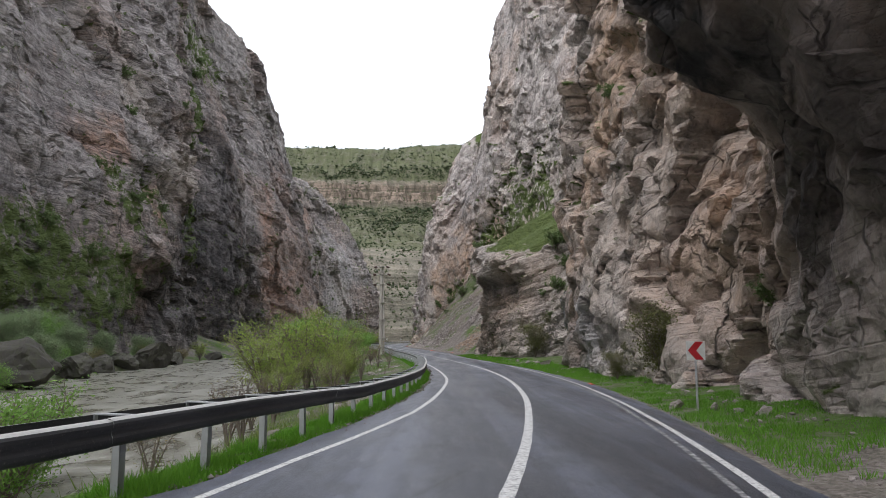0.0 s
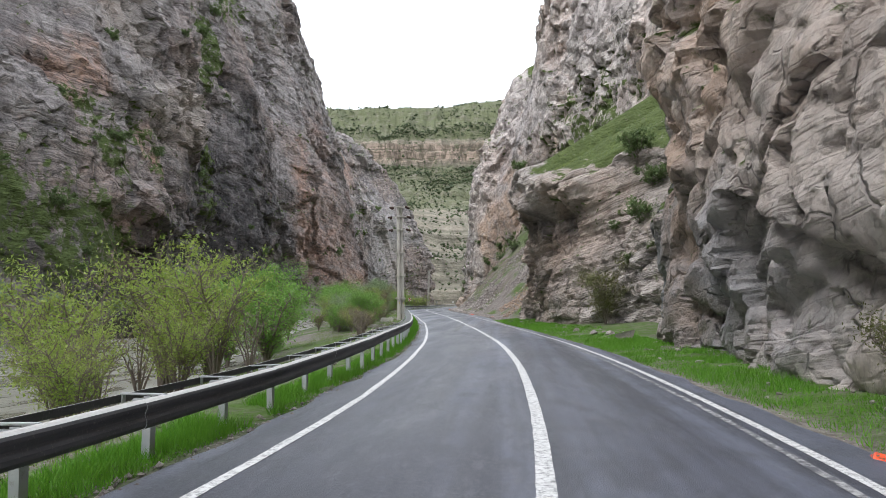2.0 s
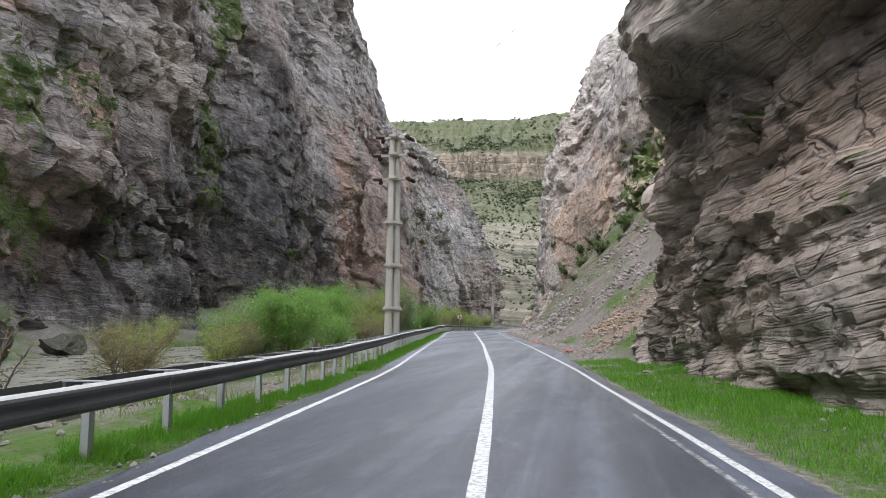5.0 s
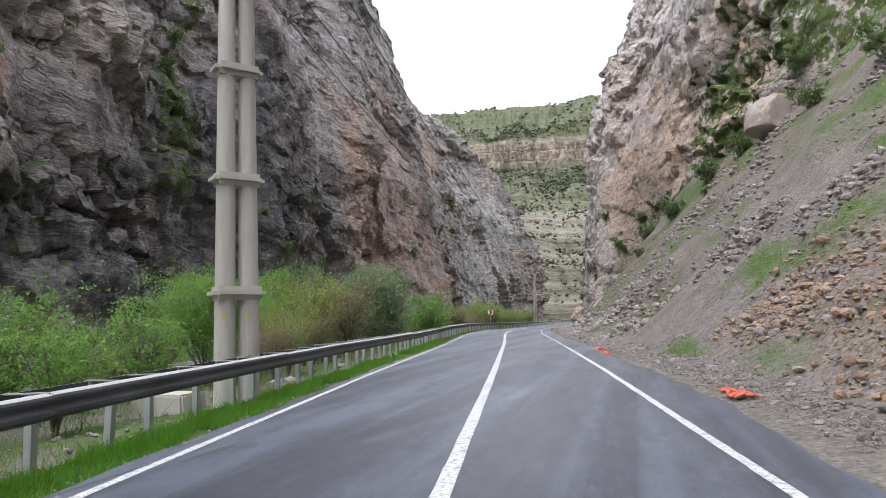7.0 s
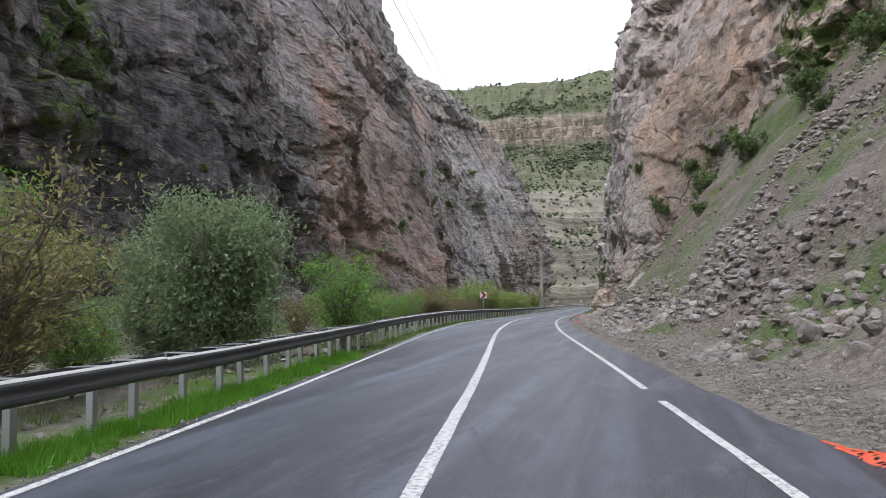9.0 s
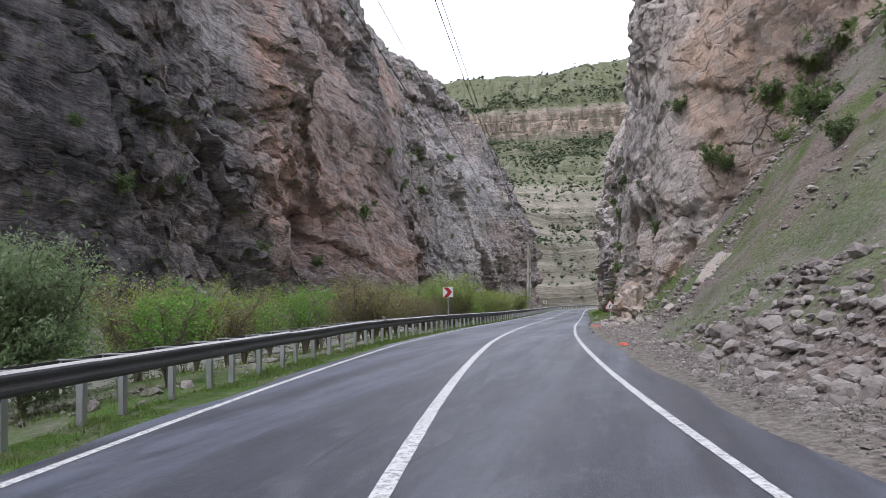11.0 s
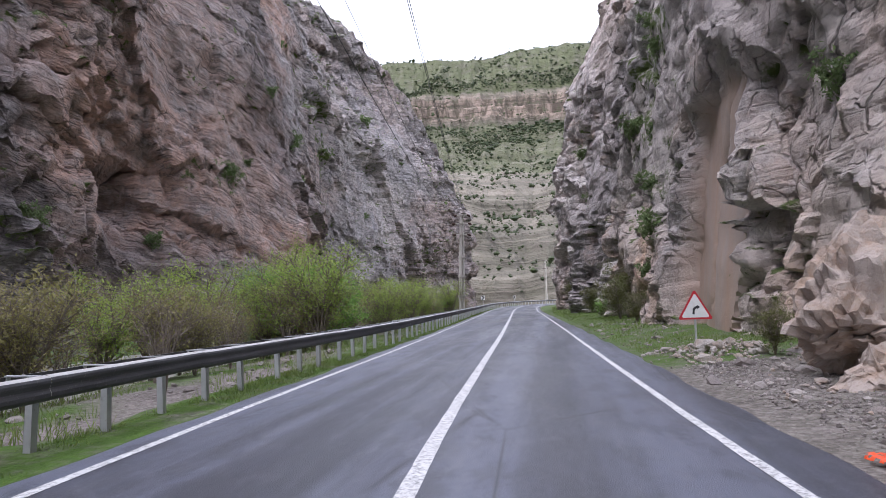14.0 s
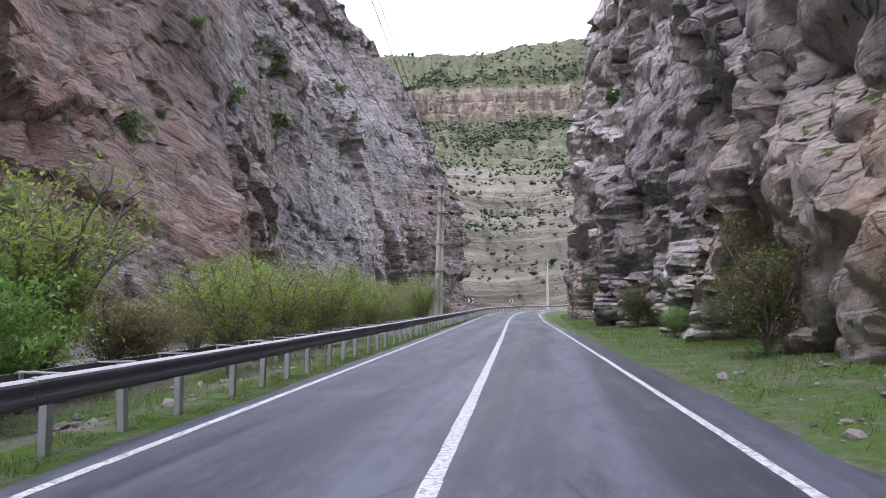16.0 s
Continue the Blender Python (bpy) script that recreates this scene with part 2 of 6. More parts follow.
def rock_material(name, pale, mid, dark, orange, tint, mauve, wave, seams, grain, flat):
    m = Mat(name, 0.9, 0.0, 0.25)
    spot = m.node("SeparateXYZ", Vector=m.place)
    sway = m.noise(0.22, 5, 0.6)
    bed = m.math("ADD", m.attr("bed"), m.math("MULTIPLY", sway, wave))

    def strata(along, across):
        v = m.node("CombineXYZ", X=m.math("MULTIPLY", spot.outputs["X"], along), Y=m.math("MULTIPLY", spot.outputs["Y"], along), Z=m.math("MULTIPLY", bed, across))
        return v.outputs[0]

    thick, thin = m.noise(1.0, 4, 0.6, strata(0.05, 0.42)), m.noise(1.0, 5, 0.65, strata(0.13, 1.9))
    wide = m.noise(0.035, 4, 0.6)
    c = m.mix(m.ramp(thick, (0.36, 0.0), (0.62, 1.0)), mid, pale)
    c = m.mix(m.ramp(m.noise(0.05, 5, 0.65), (0.5, 0.0), (0.62, 0.75)), c, mauve)
    c = m.mix(m.ramp(wide, (0.47, 0.0), (0.6, 0.6)), c, orange)
    c = m.mix(m.ramp(m.noise(0.3, 6, 0.7, None, 0.6), (0.55, 0.0), (0.66, 0.6)), c, orange)
    c = m.mix(m.ramp(thin, (0.36, 0.6 * seams), (0.47, 0.0)), c, dark)
    c = m.mix(m.ramp(thin, (0.56, 0.0), (0.68, 0.5 * seams)), c, pale)
    streak = m.math("ADD", m.noise(1.0, 6, 0.68, m.stretched(0.42, 0.42, 0.045), 1.2), m.math("MULTIPLY", m.math("SUBTRACT", m.noise(0.028, 3), 0.5), 0.5))
    c = m.mix(m.ramp(streak, (0.54, 0.0), (0.66, 0.72)), c, dark)
    c = m.mix(m.ramp(m.noise(1.7, 8, 0.72), (0.36, 0.5), (0.48, 0.0)), c, dark)
    c = m.mix(m.ramp(m.noise(4.0, 6, 0.72), (0.58, 0.0), (0.74, 0.4)), c, (0.47, 0.44, 0.41))
    warp = m.node("TexNoise", Vector=m.place, Scale=0.9, Detail=3.0, Roughness=0.6)
    bent = m.node("VectorMath")
    bent.operation = "MULTIPLY_ADD"
    m.put(bent.inputs[0], warp.outputs["Color"])
    bent.inputs[1].default_value = (0.8, 0.8, 0.8)
    m.put(bent.inputs[2], strata(1 / flat, flat))
    heights = []
    for size, push in ((0.34 * grain, 0.4), (1.1 * grain, 0.34), (4.2 * grain, 0.22)):
        cell = m.cells(size, bent.outputs[0])
        cell.distance = "MANHATTAN" if 1 < size < 4 else "CHEBYCHEV"
        one = m.node("SeparateColor", Color=cell.outputs["Color"]).outputs[0]
        heights.append(m.math("ADD", one, m.math("MULTIPLY", cell.outputs["Distance"], -0.5)))
        c = m.mix(m.ramp(one, (0.0, push), (0.4, 0.0)), c, dark)
        c = m.mix(m.ramp(one, (0.62, 0.0), (1.0, push)), c, pale)
    c = m.mix(m.math("MULTIPLY", m.attr("cool"), m.ramp(m.noise(0.7, 6, 0.7), (0.32, 0.35), (0.55, 0.95))), c, m.mix(m.noise(2.0, 7, 0.72), (0.2, 0.2, 0.215), (0.5, 0.49, 0.5)))
    # Pale patches: freshly broken rock, and light painted on faces in shade.
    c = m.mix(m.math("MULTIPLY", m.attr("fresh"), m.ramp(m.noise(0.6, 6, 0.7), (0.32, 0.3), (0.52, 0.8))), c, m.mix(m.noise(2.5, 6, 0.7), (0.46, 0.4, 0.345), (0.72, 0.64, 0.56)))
    c = m.mix(m.math("MULTIPLY", m.attr("tint"), m.ramp(m.noise(0.5, 6, 0.7), (0.36, 0.25), (0.56, 0.92))), c, m.mix(m.ramp(m.noise(1.2, 7, 0.72), (0.35, 0.0), (0.55, 1.0)), m.mix(0.6, dark, tint), tint))
    # Dark stain, and the shade of caves and overhangs painted in with it.
    c = m.mix(m.math("MULTIPLY", m.attr("stain_shade"), m.ramp(m.noise(0.3, 6, 0.65), (0.32, 0.4), (0.58, 1.0))), c, m.mix(m.ramp(m.noise(0.9, 6, 0.68, m.stretched(1.0, 1.0, 0.2)), (0.35, 0.0), (0.65, 1.0)), (0.018, 0.018, 0.02), (0.095, 0.089, 0.09)))
    where = m.ramp(m.noise(0.09, 3), (0.4, 0.15), (0.6, 1.0))
    split = None
    for size, wide, much in ((0.15 * grain, 0.02, 1.0), (0.5 * grain, 0.035, 0.7)):
        edge = m.cells(size, bent.outputs[0], "DISTANCE_TO_EDGE").outputs["Distance"]
        one = m.math("MULTIPLY", m.ramp(edge, (0.0, much), (wide, 0.0)), m.ramp(m.noise(2.2 * size, 4), (0.45, 0.0), (0.55, 1.0)))
        split = m.math("MAXIMUM", split, one) if split else one
    seam = m.ramp(m.noise(1.0, 3, 0.55, strata(0.04, 0.8), 0.2), (0.475, 0.0), (0.5, 1.0), (0.525, 0.0))
    fine_seam = m.ramp(m.noise(1.0, 3, 0.55, strata(0.1, 2.6), 0.2), (0.46, 0.0), (0.5, 1.0), (0.54, 0.0))
    c = m.mix(m.math("MULTIPLY", split, m.math("MULTIPLY", where, 0.75)), c, (0.035, 0.032, 0.03))
    seam = m.math("MULTIPLY", seam, m.ramp(m.noise(0.13, 4, 0.6), (0.42, 0.1), (0.6, seams)))
    c = m.mix(m.math("MULTIPLY", seam, 0.75), c, (0.04, 0.036, 0.034))
    c = m.mix(m.math("MULTIPLY", fine_seam, m.math("MULTIPLY", where, 0.55 * seams)), c, (0.06, 0.054, 0.05))
    c = m.mix(m.attr("bare"), c, m.mix(m.ramp(m.noise(1.0, 5, 0.6, m.stretched(0.9, 0.9, 0.09)), (0.35, 0.0), (0.65, 1.0)), (0.4, 0.285, 0.22), m.mix(m.noise(1.5, 6, 0.7), (0.3, 0.275, 0.26), (0.46, 0.36, 0.295))))
    cover = m.math("ADD", m.noise(0.8, 6, 0.7), m.math("MULTIPLY", m.attr("green"), 0.37))
    green = m.ramp(m.math("SUBTRACT", cover, 0.2), (0.46, 0.0), (0.56, 1.0))
    c = m.mix(green, c, m.mix(m.noise(3.0, 4), (0.055, 0.083, 0.026), (0.15, 0.19, 0.06)))
    m.color(c)
    keep = m.math("SUBTRACT", 1.0, m.math("MULTIPLY", m.attr("bare"), 0.9))
    m.bump(m.noise(7.0, 9, 0.75), m.math("MULTIPLY", keep, 0.75), 0.16)
    m.bump(m.noise(1.6, 9, 0.72), m.math("MULTIPLY", keep, 0.5), 0.4)
    m.bump(thin, m.math("MULTIPLY", keep, 0.7), 0.5 * seams)
    m.bump(heights[2], m.math("MULTIPLY", keep, 0.7), 0.1)
    m.bump(heights[1], m.math("MULTIPLY", keep, 0.85), 0.32)
    m.bump(heights[0], m.math("MULTIPLY", keep, 0.8), 0.8)
    m.bump(m.math("SUBTRACT", 1.0, m.math("MAXIMUM", m.math("MULTIPLY", split, where), m.math("MAXIMUM", seam, m.math("MULTIPLY", fine_seam, 0.5 * seams)))), m.math("MULTIPLY", keep, 0.8), 0.35)
    return m.m


rock_left = rock_material("rock_left", (0.475, 0.432, 0.41), (0.32, 0.287, 0.272), (0.1, 0.093, 0.092), (0.43, 0.3, 0.235), (0.53, 0.335, 0.25), (0.285, 0.243, 0.242), 1.6, 0.85, 1.0, 1.35)
rock_bedded = rock_material("rock_bedded", (0.61, 0.553, 0.515), (0.46, 0.408, 0.374), (0.14, 0.126, 0.12), (0.5, 0.36, 0.275), (0.56, 0.4, 0.3), (0.37, 0.325, 0.31), 0.6, 0.5, 1.2, 1.15)
rock_right = rock_material("rock_right", (0.68, 0.627, 0.592), (0.525, 0.472, 0.441), (0.185, 0.168, 0.162), (0.58, 0.42, 0.325), (0.65, 0.465, 0.345), (0.46, 0.406, 0.391), 0.5, 0.1, 1.25, 0.9)

m = Mat("asphalt", 0.55, 0.0, 0.45)
track = m.noise(1.0, 4, 0.6, m.stretched(0.9, 0.022, 1.0, (0, 0, 3)), 0.3)
c = m.mix(m.ramp(m.noise(0.3, 6, 0.6), (0.35, 0.0), (0.65, 1.0)), (0.029, 0.031, 0.042), (0.047, 0.05, 0.064))
c = m.mix(m.ramp(track, (0.46, 0.0), (0.62, 0.9)), c, (0.11, 0.12, 0.158))
c = m.mix(m.ramp(m.noise(1.0, 5, 0.7, m.stretched(1.5, 0.25, 1.0)), (0.55, 0.0), (0.75, 0.5)), c, (0.04, 0.041, 0.047))
c = m.mix(m.ramp(m.noise(2.2, 7, 0.7, m.stretched(1.0, 0.45, 1.0)), (0.4, 0.55), (0.52, 0.0)), c, (0.03, 0.031, 0.037))
c = m.mix(m.ramp(m.noise(0.75, 7, 0.72, m.stretched(1.0, 0.4, 1.0), 0.8), (0.56, 0.0), (0.66, 0.4)), c, (0.15, 0.156, 0.18))
c = m.mix(m.ramp(m.noise(5.0, 6, 0.75, m.stretched(1.0, 0.3, 1.0)), (0.55, 0.0), (0.7, 0.45)), c, (0.155, 0.158, 0.175))
c = m.mix(m.ramp(m.noise(32.0, 4, 0.8), (0.5, 0.0), (0.68, 0.5)), c, (0.165, 0.17, 0.195))
patchy = m.cells(0.16, m.stretched(1.6, 0.5, 1.0), "DISTANCE_TO_EDGE").outputs["Distance"]
cracked = m.math("MULTIPLY", m.ramp(patchy, (0.0, 1.0), (0.006, 0.0)), m.ramp(m.noise(0.2, 3), (0.5, 0.0), (0.56, 0.8)))
c = m.mix(cracked, c, (0.016, 0.016, 0.019))
m.color(c).rough(m.ramp(m.noise(0.6, 5, 0.6, m.stretched(1.0, 0.12, 1.0)), (0.3, 0.28), (0.7, 0.55)))
m.bump(m.noise(70.0, 3), 0.5, 0.015)
asphalt = m.m

m = Mat("line_paint", 0.6)
wear = m.ramp(m.noise(15.0, 8, 0.8), (0.4, 0.0), (0.52, 1.0))
m.color(m.mix(wear, (0.2, 0.2, 0.2), m.mix(m.noise(2.0, 4), (0.52, 0.52, 0.51), (0.7, 0.7, 0.69))))
line_paint = m.m

m = Mat("worn_paint", 0.7)
wear = m.ramp(m.noise(7.0, 6, 0.8), (0.45, 0.0), (0.62, 0.75))
m.color(m.mix(wear, (0.09, 0.09, 0.1), (0.5, 0.5, 0.49)))
worn_paint = m.m

m = Mat("earth", 0.95, 0.0, 0.2)
c = m.mix(m.ramp(m.noise(0.5, 6, 0.65), (0.35, 0.0), (0.65, 1.0)), (0.105, 0.088, 0.078), (0.185, 0.16, 0.145))
c = m.mix(m.ramp(m.noise(6.0, 5, 0.7), (0.45, 0.0), (0.7, 0.8)), c, (0.3, 0.27, 0.24))
c = m.mix(m.math("MULTIPLY", m.attr("tint"), m.ramp(m.noise(1.0, 6, 0.7), (0.4, 0.2), (0.55, 0.9))), c, m.mix(m.noise(5.0, 5), (0.2, 0.125, 0.075), (0.36, 0.25, 0.165)))
c = m.mix(m.math("MULTIPLY", m.attr("soil"), m.ramp(m.noise(0.7, 6, 0.7), (0.35, 0.3), (0.55, 0.95))), c, m.mix(m.noise(4.0, 6, 0.7), (0.085, 0.058, 0.046), (0.2, 0.145, 0.118)))
c = m.mix(m.math("MULTIPLY", m.attr("green"), m.ramp(m.noise(1.2, 5, 0.7), (0.35, 0.3), (0.55, 1.0))), c, m.mix(m.noise(4.0, 4), (0.042, 0.085, 0.013), (0.095, 0.165, 0.029)))
for size, much in ((6.5, 0.25), (17.0, 0.4)):
    cell = m.cells(size)
    one = m.node("SeparateColor", Color=cell.outputs["Color"]).outputs[0]
    gravel = m.math("MULTIPLY", m.math("SUBTRACT", 1.0, m.attr("green")), m.ramp(one, (0.5, 0.0), (1.0, much)))
    c = m.mix(gravel, c, (0.36, 0.33, 0.3))
    c = m.mix(m.math("MULTIPLY", m.math("SUBTRACT", 1.0, m.attr("green")), m.ramp(one, (0.0, much), (0.4, 0.0))), c, (0.085, 0.075, 0.066))
    m.bump(m.math("MULTIPLY", cell.outputs["Distance"], -1.0), 0.6, 0.6 / size)
m.color(c).bump(m.noise(9.0, 7, 0.7), 0.5, 0.1)
earth = m.m

m = Mat("river_water", 0.22, 0.0, 0.5)
ripple = m.noise(1.0, 5, 0.65, m.stretched(0.55, 0.2, 1.0), 1.2)
m.color(m.mix(m.ramp(ripple, (0.45, 0.0), (0.72, 1.0)), (0.16, 0.153, 0.118), (0.36, 0.355, 0.31)))
m.rough(m.ramp(ripple, (0.4, 0.22), (0.7, 0.55)))
m.bump(ripple, 0.8, 0.35)
water_material = m.m

m = Mat("hill_rock", 0.95, 0.0, 0.2)
spot = m.node("SeparateXYZ", Vector=m.place)
bed = m.math("ADD", m.attr("bed"), m.math("MULTIPLY", m.noise(0.03, 4, 0.6), 7.0))


def hill_layers(along, across, detail):
    v = m.node("CombineXYZ", X=m.math("MULTIPLY", spot.outputs["X"], along), Y=m.math("MULTIPLY", spot.outputs["Y"], along), Z=m.math("MULTIPLY", bed, across))
    return m.noise(1.0, detail, 0.62, v.outputs[0], 0.2)


bands, fine = hill_layers(0.006, 0.13, 3), hill_layers(0.018, 0.6, 4)
c = m.mix(m.ramp(bands, (0.4, 0.0), (0.6, 1.0)), (0.125, 0.11, 0.09), (0.225, 0.198, 0.162))
c = m.mix(m.ramp(fine, (0.53, 0.0), (0.62, 0.6)), c, (0.28, 0.247, 0.203))
c = m.mix(m.ramp(fine, (0.38, 0.6), (0.47, 0.0)), c, (0.11, 0.097, 0.08))
c = m.mix(m.ramp(m.noise(0.12, 7, 0.75), (0.5, 0.0), (0.62, 0.7)), c, (0.15, 0.138, 0.105))
flutes = m.noise(1.0, 5, 0.65, m.stretched(0.13, 0.13, 0.02), 0.4)
red = m.mix(m.ramp(flutes, (0.42, 0.0), (0.58, 1.0)), (0.1, 0.076, 0.062), (0.33, 0.25, 0.205))
red = m.mix(m.ramp(fine, (0.4, 0.75), (0.48, 0.0)), red, (0.06, 0.048, 0.04))
red = m.mix(m.ramp(m.noise(0.16, 6, 0.7), (0.55, 0.0), (0.64, 0.8)), red, (0.085, 0.092, 0.05))
c = m.mix(m.attr("tint"), c, red)
c = m.mix(m.math("MULTIPLY", m.attr("green"), m.ramp(m.noise(0.1, 7, 0.72), (0.32, 0.35), (0.52, 1.0))), c, m.mix(m.noise(0.05, 6, 0.7), (0.062, 0.073, 0.037), (0.135, 0.145, 0.078)))
m.color(c).bump(m.noise(0.5, 8, 0.7), 0.8, 2.0)
m.bump(fine, 0.8, 2.0)
hill_rock = m.m

# ================= plan of the road =================
ROAD = smooth_path([(-4.6, -70), (-3.2, -25), (-0.9, 0), (0.82, 8), (1.73, 13.5), (2.15, 17.5), (2.72, 21.5), (3.3, 32), (3.25, 42), (2.85, 50), (2.3, 57), (0.95, 69.6), (-1.1, 86),
                    (-2.25, 93), (-4.2, 105.4), (-6.2, 117.3), (-7.8, 127), (-10.95, 144.5), (-11.85, 150.5), (-12.4, 155), (-13.08, 161), (-13.75, 169), (-14.5, 182), (-15.35, 207),
                    (-16.2, 229), (-17.7, 265), (-18.2, 290), (-17.6, 308), (-14, 326), (-6, 341), (8, 352), (35, 360), (120, 372)], 0.5, 3.0)
LEVELS = np.array([(-80, 0.3), (0, 0), (12, -0.18), (24, -0.3), (43, -0.41), (61, -0.47), (81, -0.46), (93, -0.35), (106, -0.2), (124, -0.14), (143, 0.03), (161, 0.18), (174, 0.15), (199, 0.05), (260, 0.0), (330, 0.3), (400, 0.6)])
ALONG = np.r_[0, np.cumsum(np.hypot(*np.diff(ROAD, axis=0).T))]
TANGENT = np.gradient(ROAD, axis=0)
TANGENT /= np.linalg.norm(TANGENT, axis=1)[:, None]
SIDE = np.stack([TANGENT[:, 1], -TANGENT[:, 0]], -1)      # to the right of the way


def level(y):
    return np.interp(y, LEVELS[:, 0], LEVELS[:, 1])


def road_at(s, d, up=0.0):
    """The place s metres along the road, d to the right of its middle line, up over its surface."""
    i = np.clip(np.searchsorted(ALONG, s), 0, len(ROAD) - 1)
    p, n = ROAD[i], SIDE[i]
    x, y = p[..., 0] + n[..., 0] * d, p[..., 1] + n[..., 1] * d
    return np.stack([x, y, level(p[..., 1]) + up], -1)


def station(y):
    """How far along the road its middle line reaches y, for the part that goes ahead."""
    k = int(np.argmax(ROAD[:, 1] > y))
    return ALONG[k]


def off_road(x, y):
    """For arrays: how far to the right of the middle line (left: minus)."""
    near = np.full(x.shape, 1e9)
    side = np.zeros(x.shape)
    for k in range(0, len(ROAD), 4):
        dx, dy = x - ROAD[k, 0], y - ROAD[k, 1]
        d = dx * dx + dy * dy
        s = np.sign(dx * SIDE[k, 0] + dy * SIDE[k, 1])
        side = np.where(d < near, s, side)
        near = np.minimum(near, d)
    return side * np.sqrt(near)


RAIL = -4.55         # the guard rail's distance from the middle line, on the whole


def rail_off(s):
    """That distance, place by place."""
    y = road_at(s, 0 * np.asarray(s, float))[..., 1]
    return np.interp(y, (-30, 60, 85, 165, 185, 200, 400), (-4.3, -4.25, -4.7, -4.75, -4.75, -4.35, -4.3))


def rail_sink(s):
    """How much deeper the rail stands than it does elsewhere, on the bend at the river."""
    y = road_at(s, 0 * np.asarray(s, float))[..., 1]
    return np.interp(y, (10, 13, 17, 29, 35, 42, 48), (0, -0.05, -0.16, -0.21, -0.2, -0.1, 0))


SHORES = np.array([(-100, -22, -34), (0, -9.0, -33), (20, -8.3, -33), (32, -9.3, -33), (45, -12.5, -34), (60, -14, -35), (90, -22, -43), (115, -28, -46), (160, -36, -50), (220, -38, -49), (300, -37, -47), (380, -33, -41), (460, -33, -41)])


def ground_z(x, y):
    d = off_road(x, y)
    p = np.stack([x, y, 0 * x], -1)
    base = level(y) - 0.09
    rough = 0.12 * fbm(p / 2.2, 3, 5) + 0.25 * fbm(p / 9, 2, 7)
    right = base + np.clip((d - 4.2) / 4, 0, 1.5) * (0.28 + rough) + np.clip(d - 10, 0, 400) * 0.04
    near, far = np.interp(y, SHORES[:, 0], SHORES[:, 1]), np.interp(y, SHORES[:, 0], SHORES[:, 2])
    edge = np.clip((x - near) / np.maximum(2.0, (x - near) - (d - RAIL) - 0.9), 0, 1)
    bank = -3.1 + edge ** 0.7 * (base + 3.0) + rough * edge
    far_bank = -3.1 + np.clip((far - x) * 0.33, 0, 6) + 2.2 * rough
    left = np.where(x > near, bank, np.where(x < far, far_bank, -3.1 + 0.3 * rough))
    flat = base + rough * 0.12
    z = np.where(d > 4.2, right, np.where(d < RAIL - 0.9, left, flat))
    return np.where((np.abs(x) > 150) | (y < -150) | (y > 430), -1.0, z), d


def build_ground():
    xs = np.r_[-4000, -1500, -600, -300, -150, -110, np.arange(-80, -60, 2.0), np.arange(-60, -26, 1.0), np.arange(-26, 16, 0.5), np.arange(16, 60, 2.5), 90, 150, 300, 600, 1500, 4000]
    ys = np.r_[-4000, -1500, -600, -300, -150, np.arange(-90, 0, 4.0), np.arange(0, 290, 0.85), np.arange(290, 430, 2.0), 500, 700, 1000, 1500, 4000]
    x, y = np.meshgrid(xs, ys)
    z, d = ground_z(x, y)
    me = mesh_of("ground", np.stack([x, y, z], -1), grid_faces(*x.shape)[:, ::-1], True)
    p = np.stack([x, y, z], -1)
    green = np.clip(1.4 * vnoise(p / 3.5, 3) + 0.55, 0, 1)
    green = np.where((d < -3.9) & (d > RAIL - 1.2), 1.0, green)
    right = (d > 3.9) & (((y > 12) & (y < 90)) | (y > 190))
    green = np.where(right, 0.95, np.where(d > 3.4, 0.1, green))
    attribute(me, "green", green)
    thing("ground", me, earth, kind="structure")


build_ground()

# the road: a slab with a cambered top and ragged edges
s = np.arange(0, ALONG[-1] - 1, 0.5)
ymid = road_at(s, 0 * s)[:, 1]
ragged = 0.1 * vnoise(np.stack([s / 1.5, 0 * s, 0 * s], -1), 2)
wide_right = np.interp(ymid, (-60, 85, 100, 180, 200, 260), (3.5, 3.5, 4.3, 4.1, 4.2, 3.7))
rows = []
for d, up in ((-3.95 + ragged, -0.2), (-3.9 + ragged, -0.03), (-1.7, 0.0), (0, 0.012), (1.6, 0.0), (3.35, -0.02), (wide_right + ragged, -0.03), (wide_right + ragged + 0.05, -0.2)):
    rows.append(road_at(s, d + 0 * s, up))
P = np.stack(rows, 1)
thing("road", mesh_of("road", P, grid_faces(*P.shape[:2])[:, ::-1], False), asphalt, kind="structure")


def camber(d):
    return np.interp(d, (-3.9, -1.7, 0, 1.6, 3.35), (-0.03, 0.0, 0.012, 0.0, -0.02))


def painted_line(name, d, width, y0, y1, up=0.006, material=None):
    s = np.arange(station(y0), station(y1) if y1 < 330 else ALONG[-1] - 30, 0.2)
    y = road_at(s, 0 * s)[:, 1]
    mid = np.interp(y, *np.array(d).T) if isinstance(d, list) else d + 0 * s
    P = []
    for k in (-0.5, 0.5):
        d = mid + k * width + 0.008 * fbm(np.stack([s * 1.7, 0 * s + d_seed(name), 9 * k + 0 * s], -1), 3, 4, 0.7)
        P.append(road_at(s, d, camber(d) + up))
    P = np.stack(P, 1)
    thing(name, mesh_of(name, P, grid_faces(*P.shape[:2])[:, ::-1]), material or line_paint, kind="structure")


def d_seed(name):
    return len(name) * 3.7


